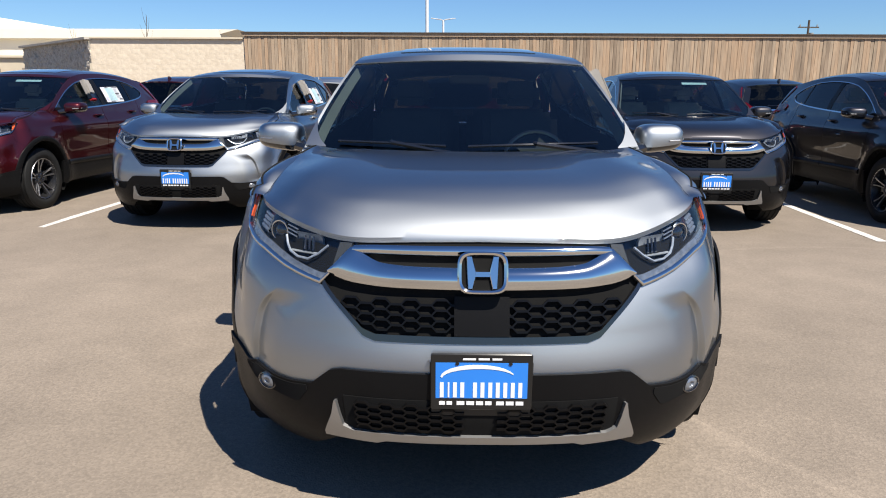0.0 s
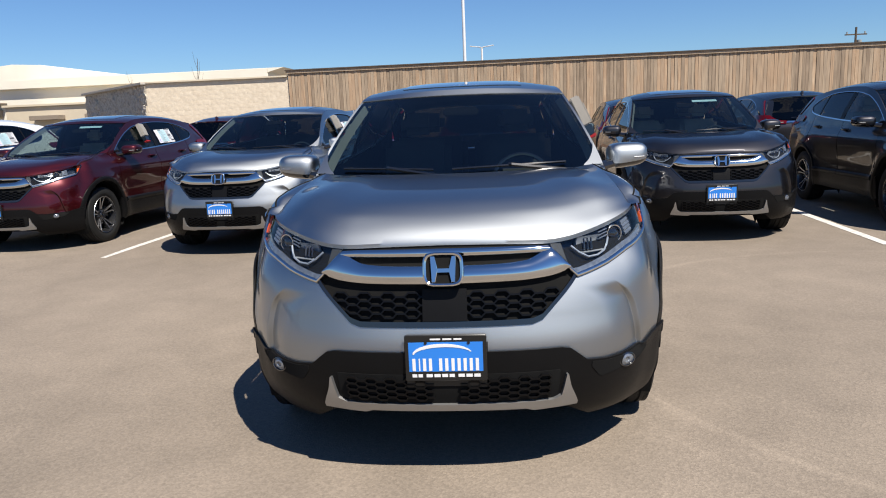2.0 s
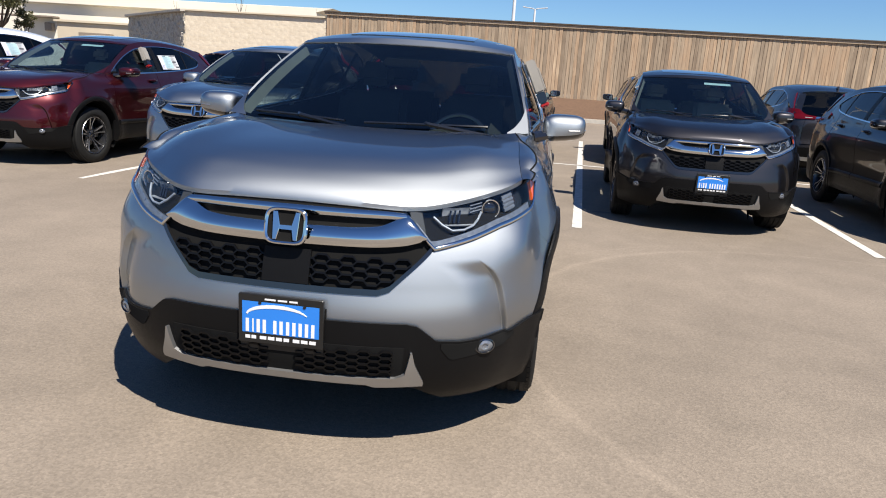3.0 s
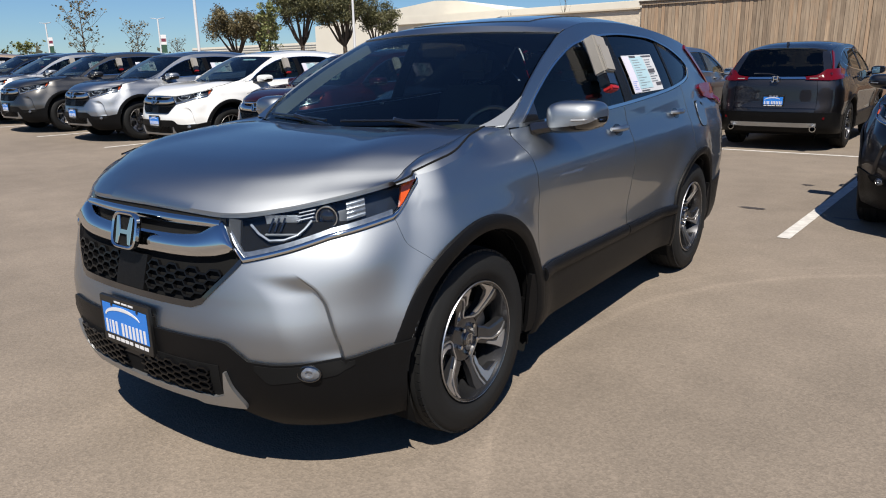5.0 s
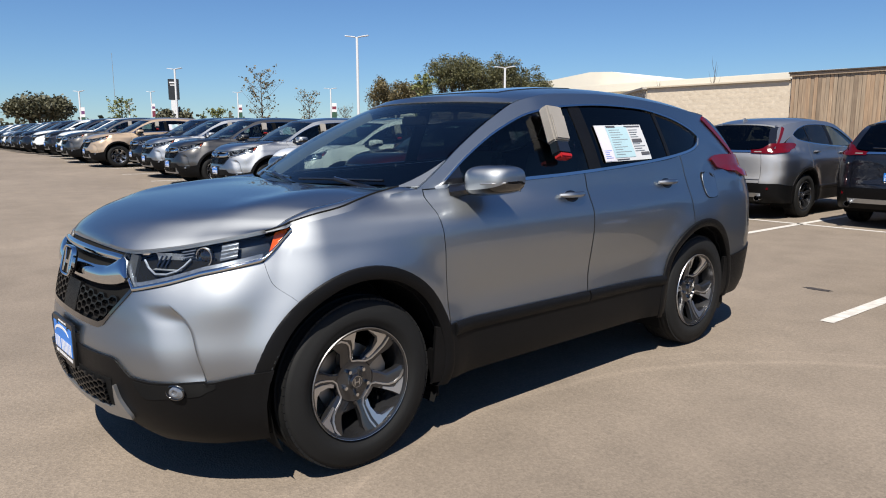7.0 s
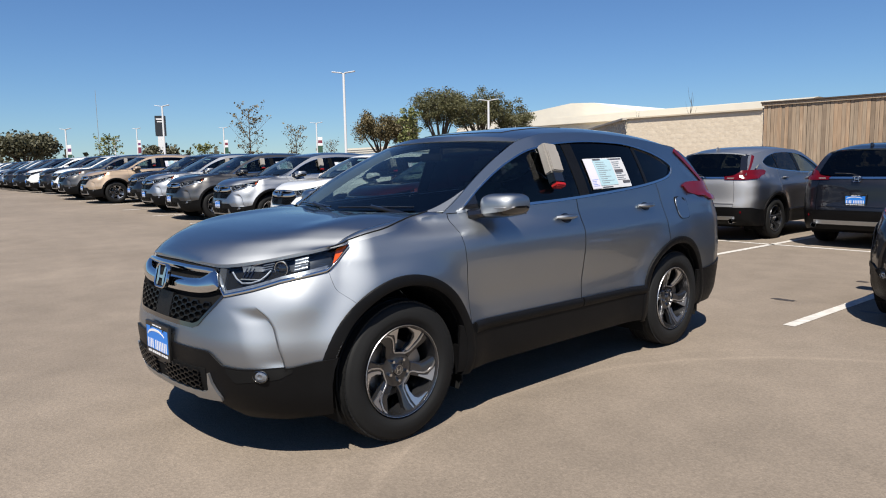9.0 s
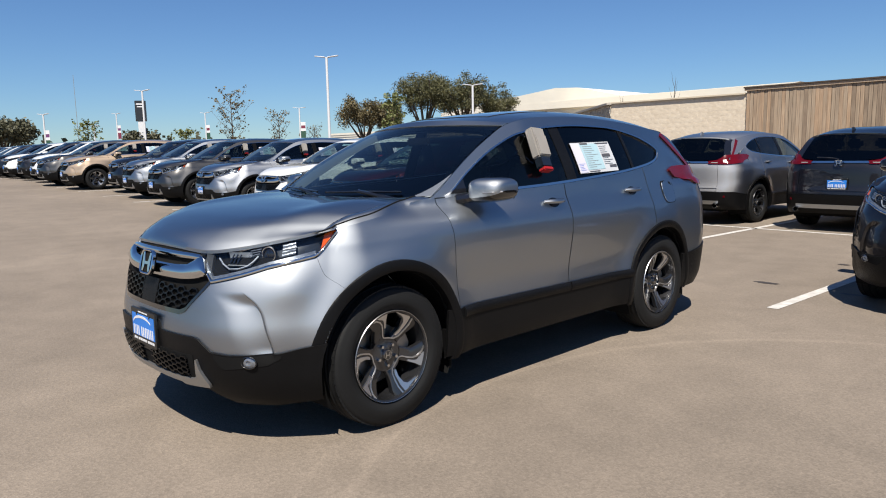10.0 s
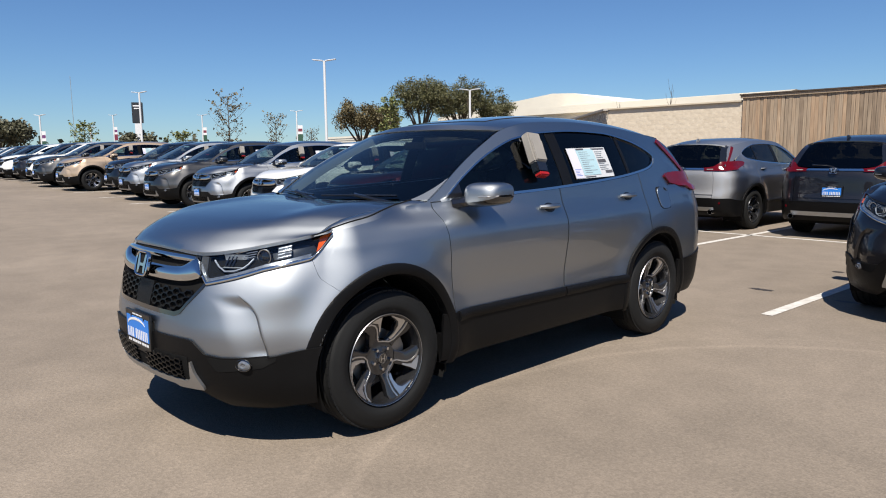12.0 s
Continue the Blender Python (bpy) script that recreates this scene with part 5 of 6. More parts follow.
def window_sticker():
    ob = part("window_sticker", *cab_patch(1.725, 2.195, lambda y: sheet_low(y), lambda y: sheet_low(y) + 0.206, 0.001, 0.002, 8, 4), PAPER)
    w = 0.47
    rows = [("side_panel", 0.01, 0.20, 0.02, 0.97, LILAC), ("blue_field", 0.22, 0.66, 0.10, 0.96, PALEBLUE), ("black_head", 0.23, 0.42, 0.93, 0.985, PRINT), ("code_block", 0.69, 0.90, 0.50, 0.60, PRINT), ("code_block", 0.80, 0.98, 0.14, 0.22, PRINT), ("code_block", 0.62, 0.97, 0.94, 0.975, PRINT)]
    rr = random.Random(8)
    for k in range(11):
        rows.append(("text_line", 0.26, 0.26 + rr.uniform(0.14, 0.34), 0.18 + 0.068 * k, 0.195 + 0.068 * k, GREYTEXT))
    for k in range(10):
        if k not in (4, 5):
            rows.append(("text_line", 0.69, 0.69 + rr.uniform(0.14, 0.27), 0.26 + 0.066 * k, 0.275 + 0.066 * k, GREYTEXT))
    for k in range(5):
        rows.append(("text_line", 0.03, 0.03 + rr.uniform(0.08, 0.15), 0.10 + 0.05 * k, 0.113 + 0.05 * k, BLUETEXT))
    rows.append(("text_line", 0.24, 0.50, 0.035, 0.06, PRINT))
    fine = {}
    for name, p0, p1, k0, k1, mat in rows:
        lo = lambda y, k=k0: sheet_low(y) + k * 0.206
        hi = lambda y, k=k1: sheet_low(y) + k * 0.206
        sheet = cab_patch(1.725 + w * p0, 1.725 + w * p1, lo, hi, 0.0032 if name.endswith(("field", "panel")) else 0.0045, 0.002, 6, 4)
        if name == "text_line":
            fine.setdefault(mat, []).append(sheet)
        else:
            part(name, *sheet, mat, ob)
    for mat, sheets in fine.items():
        tagged(part("fine_print", *join(*sheets), mat, ob), kind="stuff")
    return tagged(ob, "white and pale blue price sheet on a rear door window", "sticker", "price sheets")


def key_box():
    """A putty-coloured lock box hooked over the front window, with a black foot and a red end."""
    top, low = Vector((0.685, 1.350, 1.530)), Vector((0.80, 1.325, 1.285))
    way = (low - top).normalized()
    across = way.cross(Vector((1, 0, 0.5))).normalized()
    m = Matrix((across, way.cross(across) * -1, -way)).transposed().to_4x4()
    m.translation = top + Vector((0.045, -0.02, 0.0))
    ob = part("key_box", *moved(box(-0.060, 0.060, -0.032, 0.032, -0.205, 0.0, 0.009), m), KEYBOX)
    part("lid", *moved(box(-0.052, 0.052, 0.028, 0.041, -0.198, -0.055, 0.006), m), KEYBOX, ob)
    part("foot", *moved(box(-0.050, 0.050, -0.030, 0.026, -0.272, -0.200, 0.008), m), PIANO, ob)
    part("red_end", *moved(box(-0.050, 0.040, -0.026, 0.028, -0.295, -0.268, 0.007), m), KEYRED, ob)
    part("hook", *moved(box(-0.018, 0.018, -0.046, -0.036, -0.12, 0.01, 0.002), m), SATIN, ob)
    return tagged(ob, "putty-coloured key lock box with a red end on a window", "key box", "key boxes")


STICKER, BOX = window_sticker(), key_box()
for c in NEARBY:
    copy_thing(STICKER, c.matrix_basis.copy())
    copy_thing(BOX, c.matrix_basis.copy())

# ---- fence, wall and bed ----
def wood_material():
    m, n, l, b = nodes_of("weathered_boards")
    b.inputs["Roughness"].default_value = 0.88
    info, co = n.new("ShaderNodeObjectInfo"), n.new("ShaderNodeTexCoord")
    mp = n.new("ShaderNodeMapping")
    mp.inputs["Scale"].default_value = (30, 30, 1.4)
    add = n.new("ShaderNodeVectorMath")
    add.operation = "ADD"
    sc = n.new("ShaderNodeVectorMath")
    sc.operation = "SCALE"
    sc.inputs[0].default_value = (37, 11, 23)
    l.new(info.outputs["Random"], sc.inputs["Scale"])
    l.new(co.outputs["Object"], add.inputs[0])
    l.new(sc.outputs[0], add.inputs[1])
    l.new(add.outputs[0], mp.inputs[0])
    grain = n.new("ShaderNodeTexNoise")
    grain.inputs["Scale"].default_value, grain.inputs["Detail"].default_value = 1.0, 8
    l.new(mp.outputs[0], grain.inputs["Vector"])
    big = n.new("ShaderNodeTexNoise")
    big.inputs["Scale"].default_value, big.inputs["Detail"].default_value = 1.3, 4
    l.new(add.outputs[0], big.inputs["Vector"])
    tone = n.new("ShaderNodeValToRGB")
    e = tone.color_ramp.elements
    e[0].position, e[0].color = 0.0, (0.095, 0.062, 0.040, 1)
    e[1].position, e[1].color = 1.0, (0.50, 0.40, 0.285, 1)
    mid = e.new(0.45)
    mid.color = (0.285, 0.220, 0.155, 1)
    red = e.new(0.72)
    red.color = (0.30, 0.205, 0.130, 1)
    mixr = n.new("ShaderNodeMath")
    mixr.operation = "MULTIPLY_ADD"
    mixr.inputs[1].default_value = 0.55
    l.new(info.outputs["Random"], mixr.inputs[0])
    half = n.new("ShaderNodeMath")
    half.operation = "MULTIPLY"
    half.inputs[1].default_value = 0.45
    l.new(big.outputs["Fac"], half.inputs[0])
    l.new(half.outputs[0], mixr.inputs[2])
    l.new(mixr.outputs[0], tone.inputs[0])
    r = n.new("ShaderNodeMapRange")
    r.inputs["To Min"].default_value, r.inputs["To Max"].default_value = 0.42, 1.75
    l.new(grain.outputs["Fac"], r.inputs["Value"])
    out = n.new("ShaderNodeVectorMath")
    out.operation = "SCALE"
    l.new(tone.outputs[0], out.inputs[0])
    l.new(r.outputs[0], out.inputs["Scale"])
    l.new(out.outputs[0], b.inputs["Base Color"])
    return m


def stone_material(name, dark, light, scale, odd=0.35):
    m, n, l, b = nodes_of(name)
    b.inputs["Roughness"].default_value = 0.92
    info, co = n.new("ShaderNodeObjectInfo"), n.new("ShaderNodeTexCoord")
    a = n.new("ShaderNodeTexNoise")
    a.inputs["Scale"].default_value, a.inputs["Detail"].default_value = scale, 8
    l.new(co.outputs["Object"], a.inputs["Vector"])
    ad = n.new("ShaderNodeMath")
    ad.operation = "MULTIPLY_ADD"
    ad.inputs[1].default_value = odd
    l.new(info.outputs["Random"], ad.inputs[0])
    sub = n.new("ShaderNodeMath")
    sub.operation = "SUBTRACT"
    sub.inputs[1].default_value = 0.17
    l.new(a.outputs["Fac"], sub.inputs[0])
    l.new(sub.outputs[0], ad.inputs[2])
    ramp = n.new("ShaderNodeValToRGB")
    ramp.color_ramp.elements[0].position, ramp.color_ramp.elements[0].color = 0.25, (*dark, 1)
    ramp.color_ramp.elements[1].position, ramp.color_ramp.elements[1].color = 0.75, (*light, 1)
    l.new(ad.outputs[0], ramp.inputs[0])
    l.new(ramp.outputs[0], b.inputs["Base Color"])
    k = n.new("ShaderNodeBump")
    k.inputs["Strength"].default_value, k.inputs["Distance"].default_value = 0.6, 0.02
    l.new(a.outputs["Fac"], k.inputs["Height"])
    l.new(k.outputs[0], b.inputs["Normal"])
    return m


WOOD = wood_material()
WOODCAP = plain("fence_cap_wood", (0.060, 0.042, 0.030), 0.85, vary=0.3)
STONE = stone_material("tan_split_block", (0.52, 0.44, 0.335), (0.63, 0.55, 0.437), 7, 0.16)
RUBBLE = stone_material("grey_rubble", (0.13, 0.118, 0.10), (0.46, 0.41, 0.34), 8)
CREAM = plain("cream_wall", (0.654, 0.616, 0.524), 0.9, vary=0.04, scale=0.6)
TANWALL = plain("tan_wall", (0.502, 0.433, 0.327), 0.9, vary=0.06, scale=0.8)
BROWN = plain("brown_metal", (0.22, 0.18, 0.14), 0.6)
CONCRETE = plain("concrete", (0.38, 0.35, 0.304), 0.9, vary=0.15)
MULCH = plain("mulch", (0.0988, 0.057, 0.0342), 0.95, vary=0.4, scale=20, bump=0.8, bump_scale=60)
WHITEMETAL = plain("white_painted_steel", (0.593, 0.6, 0.608), 0.35, vary=0.04)
BARK = plain("bark", (0.076, 0.057, 0.0418), 0.95, vary=0.3, scale=12, bump=0.6, bump_scale=30)

FENCE_Y = 26.0
fence = tagged(part("fence", *box(-8.35, 30.0, FENCE_Y + 0.03, FENCE_Y + 0.08, 1.0, 3.58), WOODCAP), "weathered brown vertical board fence with a dark cap", "fence", kind="structure")
for k, z in enumerate((1.2, 2.3, 3.4)):
    part("rail", *box(-8.35, 30.0, FENCE_Y + 0.08, FENCE_Y + 0.12, z, z + 0.09), WOODCAP, fence)
part("cap", *box(-8.45, 30.0, FENCE_Y - 0.10, FENCE_Y + 0.12, 3.635, 3.69, 0.008), WOODCAP, fence)
part("fascia", *box(-8.42, 30.0, FENCE_Y - 0.06, FENCE_Y - 0.035, 3.53, 3.634, 0.004), WOOD, fence)
boards = []
rnd = random.Random(5)
for k in range(6):
    j = [rnd.uniform(-0.004, 0.004) for _ in range(4)]
    w = 0.0648
    boards.append(part("board", [(-w, 0, 0.80), (w, 0.002, 0.80), (w, 0.022, 0.80), (-w, 0.022, 0.80), (-w + j[0], j[1], 3.55), (w + j[2], j[3], 3.55), (w, 0.022, 3.55), (-w, 0.022, 3.55)],
                       [[0, 1, 5, 4], [1, 2, 6, 5], [2, 3, 7, 6], [3, 0, 4, 7], [4, 5, 6, 7], [3, 2, 1, 0]], WOOD, smooth=False).data)
for o in [o for o in scene.objects if o.name.startswith("board")]:
    bpy.data.objects.remove(o)
x = -8.28
while x < 30.0:
    b = new("board", boards[rnd.randrange(6)])
    b.parent = fence
    b.location = (x, FENCE_Y + rnd.uniform(-0.016, 0.004), 0)
    b.scale.x = rnd.uniform(0.90, 1.03)
    x += 0.134 if x < 24 else 0.136

tagged(part("kerb", *box(-30.0, 34.0, 24.45, 24.62, -0.1, 0.15, 0.02), CONCRETE), "pale concrete kerb of a planting bed", "kerb", kind="structure")
bed = grid(lambda a, b: (Vector((-30 + 64 * a, 24.6 + 1.5 * b, 0.10 + 0.78 * b ** 0.8 + 0.05 * noise.noise((a * 90, b * 6, 0)))), Vector((0, 0, -1))), 120, 6)
tagged(part("planting_bed", *bed, MULCH), "brown mulch bank rising to the fence", "planting bed", kind="structure")

wall = tagged(part("wall_stone", *box(-14.55, -8.45, 26.06, 26.40, 0.0, 3.32), STONE), "tan split-face block wall with a thin coping", "wall", kind="structure")
part("coping", *box(-14.66, -8.40, 25.96, 26.45, 3.40, 3.47, 0.01), TANWALL, wall)
blocks = []
for k in range(8):
    def face(a, b, k=k):
        edge = min(a, 1 - a, b, 1 - b) * 6
        d = min(1, edge) * 0.004 + 0.010 * noise.noise((a * 3 + k * 9.1, b * 2 + k, k * 3.7))
        return Vector((-0.1985 + 0.397 * a, -d, -0.0985 + 0.197 * b)), Vector((0, 1, 0))
    v, f = grid(face, 6, 3, 0.06)
    blocks.append(part("block", v, [q[::-1] for q in f], STONE).data)
for o in [o for o in scene.objects if o.name.startswith("block")]:
    bpy.data.objects.remove(o)
for j in range(9):
    for i in range(-1, 16):
        x = -14.40 + 0.4 * i + (0.2 if j % 2 else 0)
        if x > -8.35 or (i < 0 and j % 2 == 0):
            continue
        b = new("block", blocks[rnd.randrange(8)])
        b.parent = wall
        b.location = (x if i >= 0 else -14.50, 26.06, 3.30 - 0.2 * j)
        b.scale.x = 1.0 if i >= 0 else 0.5
back_way = Vector((-6.4, 6.3, 0)).normalized()
turn = Matrix.Translation((-14.6, 26.05, 0)) @ Matrix.Rotation(math.atan2(back_way.y, back_way.x), 4, "Z")
def rubble(a, b):
    d = noise.cell_vector((a * 24, b * 9 + 0.3 * math.sin(a * 60), 1.0)).x * 0.09 + 0.05 * noise.noise((a * 80, b * 28, 0))
    return Vector((9.0 * a, d, 3.35 * b)), Vector((0, -1, 0))
v, f = moved(grid(rubble, 150, 54), turn)
tagged(part("wall_rubble", v, f, RUBBLE, smooth=False), "rough grey and tan rubble stone wall", "wall", kind="structure")
cop = moved(box(-0.1, 9.1, -0.28, 0.22, 3.36, 3.46, 0.01), turn)
tagged(part("wall_coping", *cop, CONCRETE), "thin concrete coping on a rubble wall", "coping", kind="structure")


# ---- the hall behind ----
hall = new("hall")
hall.location = (0, 0, 0)
tagged(hall, "large cream low-pitched hall with flat parapets", "building")
part("front_wall", *box(-52.0, -22.4, 64.0, 80.0, 0.0, 5.95), CREAM, hall)
part("parapet", *box(-52.3, -21.2, 63.5, 80.2, 5.95, 6.85, 0.05), CREAM, hall, "bright cream parapet band")
eave = prism([(-21.2, 6.45), (-19.6, 6.85), (-21.2, 6.85)], lambda a, b, h: Vector((a, 63.5 + h, b)), 0, 12)
part("eave_tip", *eave, CREAM, hall)
gable = prism([(-76.0, 0), (-38.0, 0), (-38.0, 6.4), (-50.5, 9.2), (-54.0, 9.4), (-76.0, 7.2)], lambda a, b, h: Vector((a, 74 + h, b)), 0, 30)
part("main_block", *gable, CREAM, hall)
part("low_wing", *box(-44.0, -30.0, 58.0, 64.0, 0.0, 4.0, 0.03), TANWALL, hall)
part("wing_coping", *box(-44.2, -29.8, 57.8, 64.0, 4.0, 4.2, 0.02), TANWALL, hall)
for x0, x1 in ((-41.2, -38.4), (-36.0, -34.5)):
    part("canopy", *box(x0, x1, 57.0, 58.0, 2.75, 3.15, 0.03), BROWN, hall)
part("canopy", *box(-55.0, -48.0, 62.9, 64.0, 4.55, 4.72, 0.03), BROWN, hall)
part("wall_lamp", *box(-38.6, -37.9, 63.5, 64.05, 4.9, 5.3, 0.04), BROWN, hall)
part("wall_lamp", *box(-49.4, -48.6, 63.5, 64.05, 3.3, 4.1, 0.04), BROWN, hall)
annex = new("annex")
tagged(annex, "pale low warehouse with ribbed metal siding", "building")
part("wall", *box(-112.0, -78.0, 78.0, 100.0, 0.0, 5.2), CREAM, annex)
for k in range(12):
    part("siding_rib", *box(-112.0, -78.0, 77.94, 77.999, 0.6 + 0.38 * k, 0.68 + 0.38 * k), LINER, annex)


# ---- trees ----
def leaf_material(name, dark, light):
    m, n, l, b = nodes_of(name)
    b.inputs["Roughness"].default_value = 0.6
    geo = n.new("ShaderNodeNewGeometry")
    ramp = n.new("ShaderNodeValToRGB")
    ramp.color_ramp.elements[0].color, ramp.color_ramp.elements[1].color = (*dark, 1), (*light, 1)
    l.new(geo.outputs["Random Per Island"], ramp.inputs[0])
    l.new(ramp.outputs[0], b.inputs["Base Color"])
    t = n.new("ShaderNodeBsdfTranslucent")
    l.new(ramp.outputs[0], t.inputs[0])
    x = n.new("ShaderNodeMixShader")
    x.inputs[0].default_value = 0.25
    l.new(b.outputs[0], x.inputs[1])
    l.new(t.outputs[0], x.inputs[2])
    l.new(x.outputs[0], n["Material Output"].inputs[0])
    return m


OAKLEAF = leaf_material("live_oak_leaves", (0.045, 0.050, 0.018), (0.165, 0.158, 0.070))
OAKBROWN = leaf_material("turning_oak_leaves", (0.060, 0.048, 0.020), (0.185, 0.150, 0.070))
SPRING = leaf_material("spring_leaves", (0.08, 0.10, 0.025), (0.22, 0.23, 0.08))
FARLEAF = leaf_material("far_leaves", (0.05, 0.052, 0.03), (0.13, 0.125, 0.072))
BUDS = leaf_material("sparse_leaves", (0.09, 0.07, 0.03), (0.19, 0.155, 0.08))


def leaves(centers, rng, count, spread, size):
    """Small tilted leaf sprays scattered round branch ends."""
    verts, faces = [], []
    for _ in range(count):
        c, r = centers[rng.randrange(len(centers))]
        d = Vector((rng.gauss(0, 1), rng.gauss(0, 1), rng.gauss(0, 0.75)))
        p = c + d.normalized() * r * spread * rng.random() ** 0.6
        s = size * rng.uniform(0.6, 1.5)
        q = Euler((rng.uniform(-1.2, 1.2), rng.uniform(-1.2, 1.2), rng.uniform(0, 6.28))).to_matrix()
        k = len(verts)
        for a, b in ((-0.5, -0.2), (0.1, -0.45), (0.6, 0.05), (0.05, 0.42)):
            verts.append(p + q @ Vector((a * s, b * s, 0.08 * s * rng.uniform(-1, 1))))
        faces.append([k, k + 1, k + 2, k + 3])
    return verts, faces


def make_tree(where, height, width, rng, leaf, count, size, trunk=0.3, label="", limbs=7, low=0.35, spread=1.0):
    tree = new("tree")
    tree.location = where
    ends, wood = [], []
    dome = lambda r: height * (0.56 + 0.37 * math.sqrt(max(0.0, 1 - (2 * r / (1.15 * width)) ** 2)))
    fork = Vector((rng.uniform(-0.3, 0.3), 0, height * low))
    wood.append(tube([(0, 0, -0.1), fork * 0.5 + Vector((rng.uniform(-0.2, 0.2), 0, 0)), fork], [trunk, trunk * 0.8, trunk * 0.7], 9))
    for i in range(limbs):
        a = math.tau * (i + rng.uniform(-0.3, 0.3)) / limbs
        reach = width / 2 * rng.uniform(0.55, 1.0)
        tip = Vector((math.cos(a) * reach, math.sin(a) * reach, dome(reach) * rng.uniform(0.78, 0.97)))
        mid = fork.lerp(tip, 0.5) + Vector((rng.uniform(-0.5, 0.5), rng.uniform(-0.5, 0.5), rng.uniform(-0.1, 0.5))) * (height * 0.06)
        wood.append(tube([fork, fork.lerp(mid, 0.5) + Vector((0, 0, -0.03 * height)), mid, tip], [trunk * 0.5, trunk * 0.42, trunk * 0.28, trunk * 0.08], 7))
        for _ in range(4):
            b = mid.lerp(tip, rng.uniform(0.1, 1.0))
            e = b + Vector((rng.uniform(-1, 1), rng.uniform(-1, 1), rng.uniform(0.0, 0.9))) * width * 0.16
            e.z = min(e.z, dome(math.hypot(e.x, e.y)))
            wood.append(tube([b, b.lerp(e, 0.5) + Vector((0, 0, 0.02 * height)), e], [trunk * 0.16, trunk * 0.1, trunk * 0.03], 5))
            ends.append((e, width * rng.uniform(0.11, 0.19)))
        ends.append((tip, width * rng.uniform(0.12, 0.20)))
    for i in range(limbs * 3):
        a, t = rng.uniform(0, math.tau), rng.random() ** 0.5
        ends.append((Vector((math.cos(a) * t * width * 0.42, math.sin(a) * t * width * 0.42, dome(t * width * 0.42) * rng.uniform(0.62, 0.98))), width * 0.13))
    part("trunk", *join(*wood), BARK, tree)
    part("crown", *leaves(ends, rng, count, spread, size), leaf, tree, smooth=False)
    return tagged(tree, label, "tree")


rng = random.Random(11)
EYE_END = Vector((3.60, -2.21, 0))
def ahead(dx, dy, dist):
    p = EYE_END + Vector((dx, dy, 0)).normalized() * dist
    return Vector((p.x, p.y, lift(p.x, p.y)))


make_tree(ahead(-0.738, 0.675, 66), 9.0, 4.9, rng, OAKLEAF, 20000, 0.105, 0.26, "tall domed live oak with olive leaves", 12, 0.30)
make_tree(ahead(-0.699, 0.715, 66), 8.9, 4.6, rng, OAKLEAF, 17000, 0.105, 0.26, "domed live oak with bare twisting limbs", 12, 0.30)
make_tree(ahead(-0.666, 0.746, 68), 7.9, 3.9, rng, OAKLEAF, 10000, 0.11, 0.22, "smaller live oak beside the hall", 9, 0.30)
make_tree(ahead(-0.794, 0.608, 64), 6.4, 4.6, rng, OAKBROWN, 12500, 0.11, 0.22, "low oak with brownish turning leaves", 9, 0.30)
make_tree(ahead(-0.772, 0.635, 65), 6.0, 3.2, rng, OAKBROWN, 6500, 0.11, 0.20, "low oak between two taller ones", 8, 0.30)
make_tree(ahead(-0.6475, 0.762, 70), 4.6, 1.7, rng, OAKLEAF, 1500, 0.12, 0.10, "small round bush-like oak by the hall", 6)
make_tree(ahead(-0.935, 0.355, 96), 4.3, 4.6, rng, FARLEAF, 1600, 0.35, 0.14, "small dense evergreen tree", 7)
make_tree(ahead(-0.9785, 0.2062, 125), 7.0, 9.0, rng, FARLEAF, 11000, 0.38, 0.4, "wide dark oak far across the lot", 12, 0.25)


def young_tree(where, height, width, rng, leaf, count, size, label, low=0.22):
    """An upright young tree: one leader, rising side branches with twigs, and small leaves along the twigs."""
    tree = new("tree")
    tree.location = where
    wood, ends = [], []
    wood.append(tube([(0, 0, -0.1), (0.04, 0.02, height * 0.4), (-0.03, 0.03, height * 0.7), (0.02, 0, height * 0.97)], [0.075, 0.06, 0.035, 0.008], 7))
    for k in range(22):
        t = low + (0.92 - low) * (k + rng.random()) / 22
        a = k * 2.4 + rng.uniform(-0.4, 0.4)
        reach = width * 0.5 * math.sin(math.pi * (0.18 + 0.80 * (t - low) / (1 - low))) ** 0.7 * rng.uniform(0.6, 1.1)
        o = Vector((0, 0, height * t))
        e = o + Vector((math.cos(a) * reach, math.sin(a) * reach, reach * rng.uniform(0.55, 1.1)))
        e.z = min(e.z, height * 1.02)
        m = o.lerp(e, 0.5) + Vector((0, 0, -0.08 * reach))
        wood.append(tube([o, m, e], [0.026, 0.016, 0.006], 5))
        ends += [(e, 0.26), (m, 0.26)]
        for _ in range(4):
            b = o.lerp(e, rng.uniform(0.3, 0.95))
            q = b + Vector((rng.uniform(-1, 1), rng.uniform(-1, 1), rng.uniform(0.2, 1.2))) * reach * 0.36
            wood.append(tube([b, q], [0.009, 0.004], 4))
            ends.append((q, 0.22))
    part("trunk", *join(*wood), BARK, tree)
    part("crown", *leaves(ends, rng, count, 1.0, size), leaf, tree, smooth=False)
    return tagged(tree, label, "tree")


